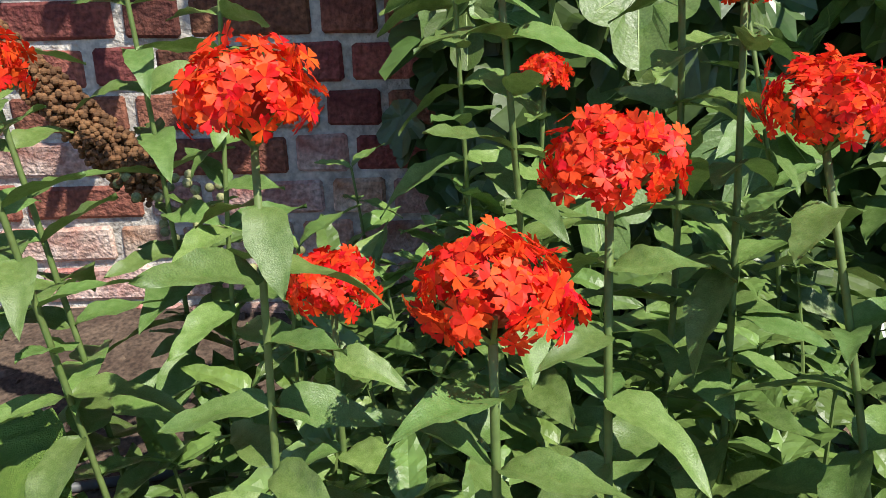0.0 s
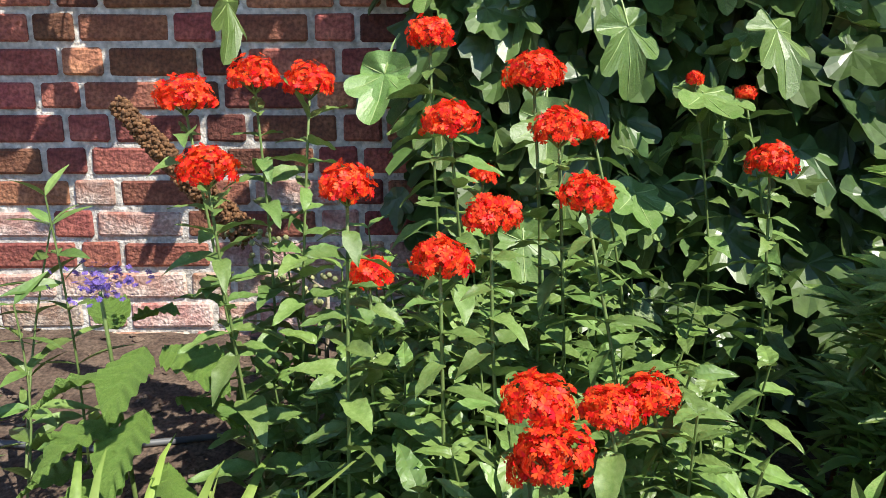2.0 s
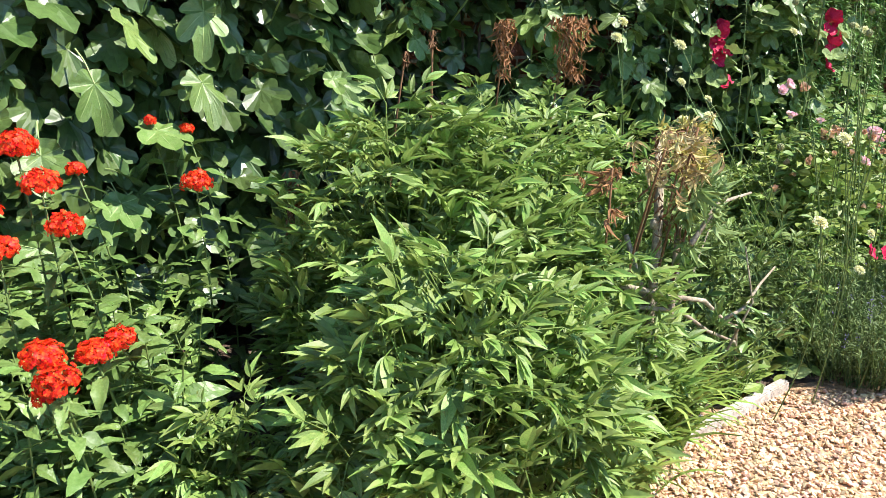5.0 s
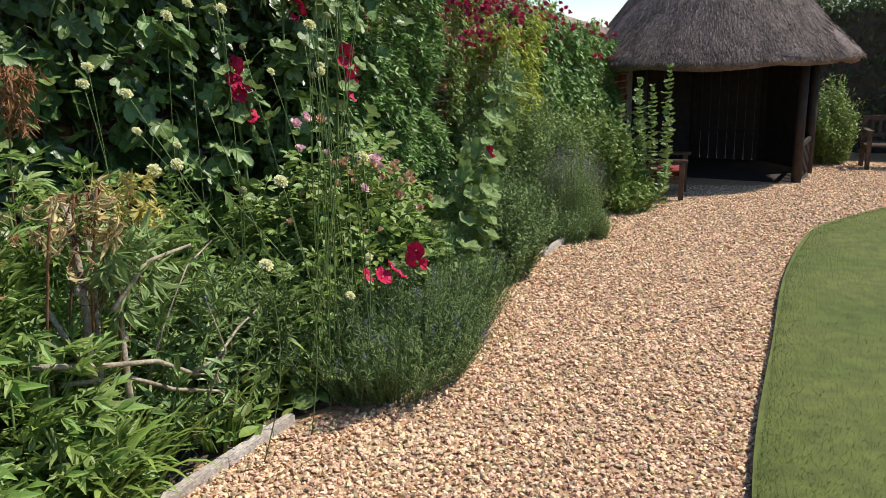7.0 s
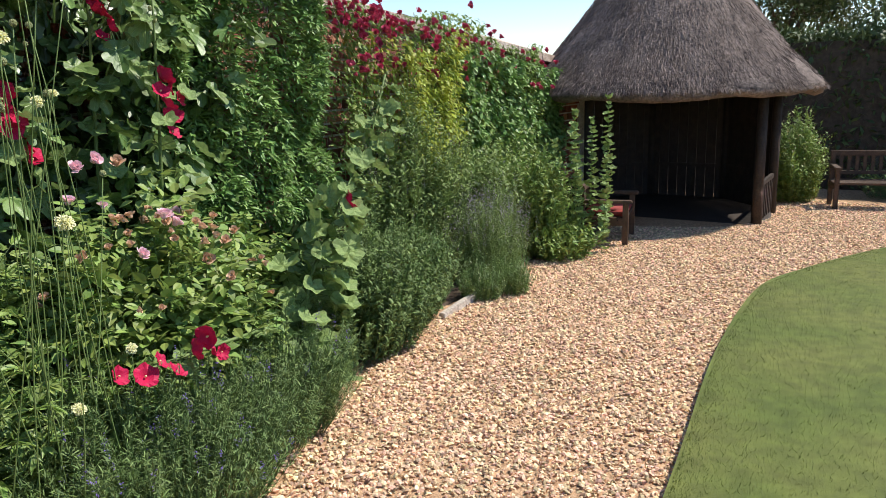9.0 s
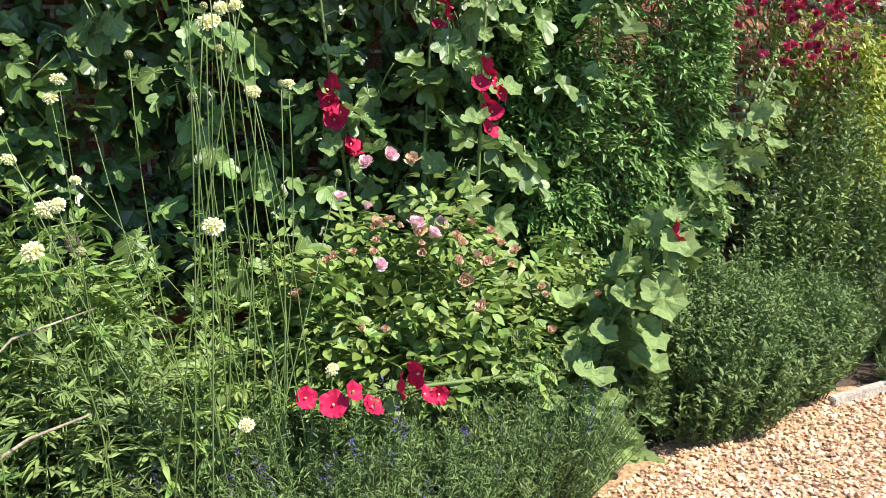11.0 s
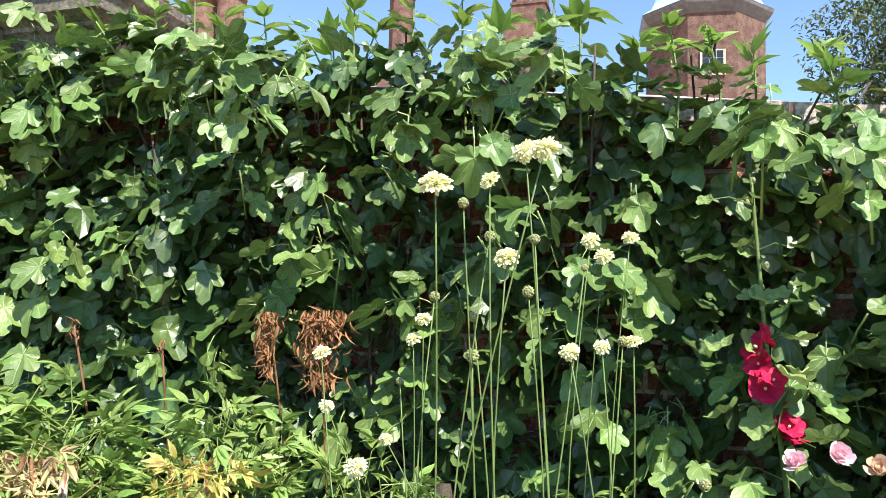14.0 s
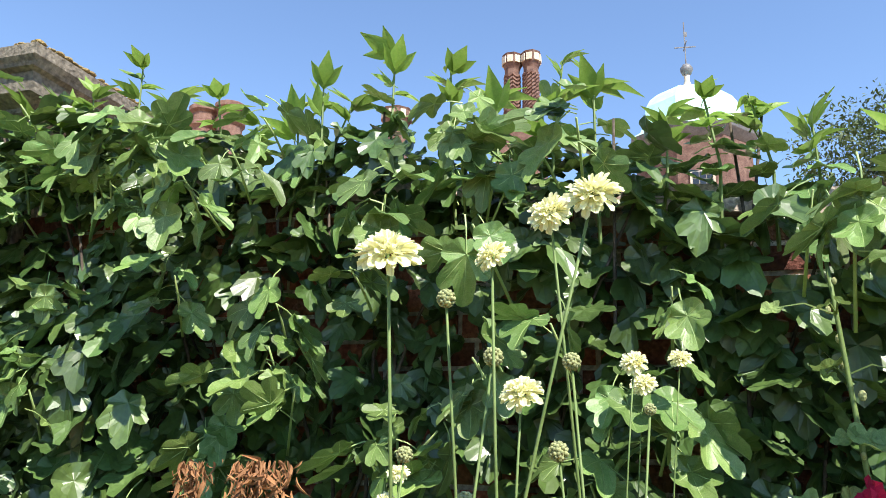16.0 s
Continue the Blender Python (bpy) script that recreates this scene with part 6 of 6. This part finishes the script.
for k, (pts, rad) in enumerate([([(1.12, 1.10, 0.60), (1.32, 1.08, 0.52), (1.48, 1.08, 0.46), (1.62, 1.10, 0.38), (1.72, 1.12, 0.32), (1.80, 1.16, 0.12)], 0.011), ([(1.20, 1.12, 0.50), (1.39, 1.10, 0.44), (1.54, 1.10, 0.36), (1.72, 1.12, 0.26), (1.85, 1.18, 0.12)], 0.009), ([(1.62, 1.10, 0.36), (1.72, 1.10, 0.40), (1.84, 1.12, 0.45), (1.98, 1.16, 0.46)], 0.008), ([(1.34, 1.04, 0.70), (1.48, 1.06, 0.79), (1.64, 1.06, 0.79)], 0.010), ([(1.60, 1.12, 0.14), (1.74, 1.08, 0.40), (1.70, 1.1, 0.62)], 0.006), ([(1.48, 1.30, 0.10), (1.62, 1.24, 0.50), (1.80, 1.3, 0.66), (2.0, 1.4, 0.68)], 0.007)]):
    T = thing("bare_branch", "pale grey bare dead branch lying through the border", "branch", pts[0], "dead branches")
    wpart("branch", tube([Vector(p) + Vector((0, -0.10, 0.012 * ((k + i) % 3) - 0.01)) for i, p in enumerate(pts)], rad * 0.85, rad * 0.4, 7), M_WOODY, T, smooth=True)

stump = thing("dead_shrub", "bare grey-brown dead shrub with cut stubs", "shrub", (1.32, 1.06, soil(1.32, 1.06) - 0.02))
r = np.random.default_rng(61)
foot = Vector((1.33, 1.07, soil(1.32, 1.06) - 0.02))
for tx, ty, tz, rad in ((1.335, 1.08, 0.98, 0.012), (1.41, 1.12, 0.86, 0.009), (1.46, 1.08, 0.74, 0.011), (1.24, 1.10, 0.70, 0.010)):
    tip = Vector((tx, ty, tz))
    mid = foot.lerp(tip, 0.5) + Vector((r.normal(0, 0.03), r.normal(0, 0.02), -0.02))
    line = [foot, foot.lerp(mid, 0.6), mid, mid.lerp(tip, 0.5) + Vector((r.normal(0, 0.012), 0, 0.01)), tip]
    wpart("stub", tube(line, rad * 1.25, rad * 0.8, 8), M_WOODY, stump, smooth=True)
    wpart("knot", (np.array(BALL[0]) * (1.0, 0.9, 1.2) * rad * 1.3 + np.array(mid.lerp(tip, 0.5)), BALL[1]), M_WOODY, stump, smooth=True)

# ---- corner with the scarlet flowers: seed spike, purple flower, wrinkled leaves ----
r = np.random.default_rng(23)
bud = thing("buddleia_seedhead", "drooping brown buddleia seed spike before the brick wall", "seed head", (-0.72, 1.9, soil(-0.7, 1.9) - 0.02))
sp = [Vector((-0.70, 1.92, 0.25)), Vector((-0.68, 1.9, 0.62)), Vector((-0.85, 1.88, 0.75)), Vector((-0.97, 1.88, 0.88)), Vector((-1.08, 1.88, 1.01))]
wpart("stem", tube(sp, 0.006, 0.003, 6), M_WOODY, bud, smooth=True)
n = 3600
u = r.uniform(0, 1, n)
cent = np.array([tuple(sp[2].lerp(sp[4], k)) for k in u])
rad = 0.030 * (1.15 - 0.5 * u)
q = r.normal(size=(n, 3))
q /= np.linalg.norm(q, axis=1)[:, None]
wpart("seed_mass", spread(BALL, cent + q * rad[:, None] * r.uniform(0.5, 1.0, (n, 1)), turns(r.uniform(0, 6, n), 0, 0), 0.0042), M_SEED, bud, kind="stuff")
u = r.uniform(0, 1, 70)
cent = np.array([tuple(sp[1].lerp(sp[2], k)) for k in u])
q = r.normal(size=(70, 3))
q /= np.linalg.norm(q, axis=1)[:, None]
wpart("berry_mass", spread(BALL, cent + q * 0.045, turns(r.uniform(0, 6, 70), 0, 0), 0.0065), M_BUD, bud, kind="stuff", smooth=True)

helio = thing("heliotrope", "purple flower cluster above large wrinkled green leaves", "flower", (-0.95, 1.52, soil(-0.95, 1.52) - 0.02))
wpart("stem", tube(bent((-0.95, 1.52, soil(-0.95, 1.52) - 0.02), (-0.98, 1.50, 0.73), 0, 0.02), 0.005, 0.003, 6), M_STEM, helio, smooth=True)
n = 120
q = np.c_[r.normal(0, 0.030, n), r.normal(0, 0.02, n), r.normal(0, 0.014, n)] + (-0.98, 1.50, 0.745)
wpart("flower_head", spread(FLORET, q, turns(r.uniform(0, 6, n), r.normal(0, 0.6, n), r.normal(0, 0.6, n)), 0.0055), M_PURPLE, helio, "small deep purple flower cluster", kind="stuff")
WRINKLED = shared("leaf", pleated(), M_SAGE, True)
for p, yaw, pitch, size in (((-0.89, 1.36, 0.66), 3.0, -0.6, 0.12), ((-0.86, 1.36, 0.66), 4.1, -0.35, 0.13), ((-0.93, 1.36, 0.62), 2.0, -0.35, 0.13), ((-0.89, 1.34, 0.56), 2.9, -0.7, 0.13), ((-0.93, 1.34, 0.55), 2.2, -0.5, 0.13), ((-0.95, 1.40, 0.68), 0.6, 0.2, 0.10), ((-0.92, 1.32, 0.47), 2.5, -0.6, 0.13), ((-0.86, 1.33, 0.47), 3.7, -0.6, 0.13), ((-0.94, 1.45, 0.68), 4.3, 0.2, 0.09), ((-1.0, 1.36, 0.45), 1.6, -0.45, 0.12), ((-0.98, 1.32, 0.38), 2.7, -0.45, 0.13), ((-0.84, 1.34, 0.58), 4.6, -0.45, 0.11), ((-0.97, 1.33, 0.52), 1.3, -0.3, 0.11), ((-0.90, 1.31, 0.40), 3.2, -0.6, 0.12)):
    wpart("leaf", WRINKLED, None, helio, m=leaf_matrix((p[0] - 0.035, p[1] + 0.16, p[2] - 0.03), yaw, pitch + 0.32, r.normal(0, 0.2), size * 1.15))
leafy_clump("buddleia", "green leafy buddleia shoots beside the brick wall", "shrub", [(-1.15, 1.75, 0.3, 0.85), (-1.25, 1.7, 0.3, 0.78), (-1.2, 1.6, 0.28, 0.66), (-1.32, 1.65, 0.28, 0.72)], LEAF, M_LYCH, 0.10, 0.055, seed=95)
leafy_clump("weed", "small bright green weed on bare soil", "weed", [(-1.12, 1.75, 0.3, 0.38), (-1.1, 1.72, 0.3, 0.36)], OVAL, M_STRAP, 0.05, 0.02, seed=96)
pipe = thing("garden_pipe", "thin grey irrigation pipe lying on the soil", "pipe", (-1.2, 1.9, soil(-1.2, 1.9)))
wpart("pipe", tube([Vector((-2.4, 1.98, soil(-2.4, 1.98) + 0.012)), Vector((-1.6, 1.9, soil(-1.6, 1.9) + 0.014)), Vector((-1.2, 1.88, soil(-1.2, 1.88) + 0.014)), Vector((-0.9, 1.95, soil(-0.9, 1.95) + 0.012))], 0.008, 0.008, 8), M_HOSE, pipe, smooth=True)

# ---- loose stones, turf, clods ----
def stone_template(seed):
    v = np.array([(1, 0, 0), (-1, 0, 0), (0, 1, 0), (0, -1, 0), (0, 0, 1), (0, 0, -1), (0.6, 0.6, 0.45), (-0.6, 0.6, 0.5), (0.55, -0.6, 0.5), (-0.6, -0.55, 0.45)], float)
    r = np.random.default_rng(seed)
    v = v * r.uniform(0.7, 1.2, (len(v), 1)) * np.array((1.0, 0.75, 0.5))
    t = [(4, 6, 7), (4, 7, 9), (4, 9, 8), (4, 8, 6), (0, 6, 8), (0, 2, 6), (2, 7, 6), (2, 1, 7), (1, 9, 7), (1, 3, 9), (3, 8, 9), (3, 0, 8), (5, 2, 0), (5, 1, 2), (5, 3, 1), (5, 0, 3)]
    return v, np.array(t)


def inside_gravel(x, y):
    return y < bed_front(x) - 0.01 and math.hypot(x - HX, y - HY) > 1.17


lawn_xs = [p[0] for p in LAWN_EDGE[:10]]
lawn_ys = [p[1] for p in LAWN_EDGE[:10]]
r = np.random.default_rng(77)
lots = []
for k in range(5):
    n = 26000
    x = 0.7 + 11.0 * r.uniform(0, 1, n) ** 1.55
    y = r.uniform(-1.0, 1.55, n) - np.maximum(0, x - 8.2) * r.uniform(0, 0.5, n)
    low = np.interp(x, lawn_xs, lawn_ys)
    keep = np.array([inside_gravel(a, b) for a, b in zip(x, y)]) & (y > low + 0.005)
    x, y = x[keep], y[keep]
    m = len(x)
    z = -0.04 * (x - 2.0) + r.uniform(-0.002, 0.010, m)
    lots.append(spread(stone_template(k), np.c_[x, y, z], turns(r.uniform(0, 6.3, m), r.normal(0, 0.5, m), r.normal(0, 0.5, m)), 0.0082 * r.uniform(0.6, 1.7, m) * (1 + 0.04 * x)))
stones = part("gravel", join(*lots), M_STONE, None, "loose tan and cream flint chippings on the path", kind="stuff")
tagged(stones, category="gravel")
n = 2600
x, y = r.uniform(-2.4, 2.4, n), r.uniform(0, 1, n)
y = np.array([bed_front(a) + 0.05 + b * (WALL_Y - bed_front(a) - 0.1) for a, b in zip(x, y)])
z = np.array([soil(a, b) for a, b in zip(x, y)])
clods = part("soil_crumb", spread(stone_template(9), np.c_[x, y, z], turns(r.uniform(0, 6, n), r.normal(0, 0.4, n), 0), 0.010 * r.uniform(0.3, 1.9, n)), M_CLOD, None, "crumbled brown clods of earth on the bed", kind="stuff")
tagged(clods, category="soil")
n = 170000
x = 2.0 + 7.0 * r.uniform(0, 1, n) ** 1.5
low = np.interp(x, lawn_xs, lawn_ys)
y = low - 0.01 - 3.2 * r.uniform(0, 1, n) ** 1.6
z = -0.04 * (x - 2.0) + 0.043
turf = part("grass", spread(BLADE, np.c_[x, y, z], turns(r.uniform(0, 6.3, n), 0.45 + r.normal(0, 0.3, n), r.normal(0, 0.3, n)), 0.013 * r.uniform(0.5, 1.5, n)), M_BLADE, None, "short mown blades of green grass", kind="stuff")
tagged(turf, category="grass")

# ---- bricks ----
BRICKS = {}
for x, z, length in bricks_of(-2.05, -0.30, 0.20, 1.62):
    key = round(length, 3)
    if key not in BRICKS:
        BRICKS[key] = brick_mesh(length)
        BRICKS[-key] = BRICKS[key].copy()
        BRICKS[-key].materials[0] = M_BRICKPALE
    pale = z + 0.12 * RNG.normal() < 0.62
    b = new("brick", BRICKS[-key if pale else key])
    b.parent = pier
    b.location = (x, PY0 - 0.002 + RNG.uniform(-0.003, 0.003), z)
    b.rotation_euler = (RNG.normal(0, 0.02), RNG.normal(0, 0.009), RNG.normal(0, 0.016))
    b.scale = (RNG.uniform(0.965, 1.01), 1.0, RNG.uniform(0.93, 1.03))


def run_bricks(places, y_face):
    vs, ts = [], []
    unit = np.array([(x, y, z) for x in (-0.5, 0.5) for y in (0, 1) for z in (-0.5, 0.5)], float)
    tri = np.array([(0, 1, 3), (0, 3, 2), (4, 6, 7), (4, 7, 5), (0, 4, 5), (0, 5, 1), (2, 3, 7), (2, 7, 6), (0, 2, 6), (0, 6, 4), (1, 5, 7), (1, 7, 3)])
    lots = []
    for x, z, length in places:
        lots.append((unit * (length, 0.05, COURSE - JOINT) + (x, y_face + RNG.uniform(-0.003, 0.003), z), tri))
    return join(*lots)


rest = run_bricks([q for q in bricks_of(0.16, 9.9, -0.2, 2.3, wall_top)], WALL_Y)
more = part("brick_courses", rest, M_BRICKS, wall, kind="stuff")
pier_rest = [q for q in bricks_of(PX0 + 0.02, PX1 - 0.24, 1.62, 2.44)] + [q for q in bricks_of(-0.30, PX1 - 0.24, 0.2, 1.62)]
part("brick_courses", run_bricks(pier_rest, PY0), M_BRICKS, pier, kind="stuff")
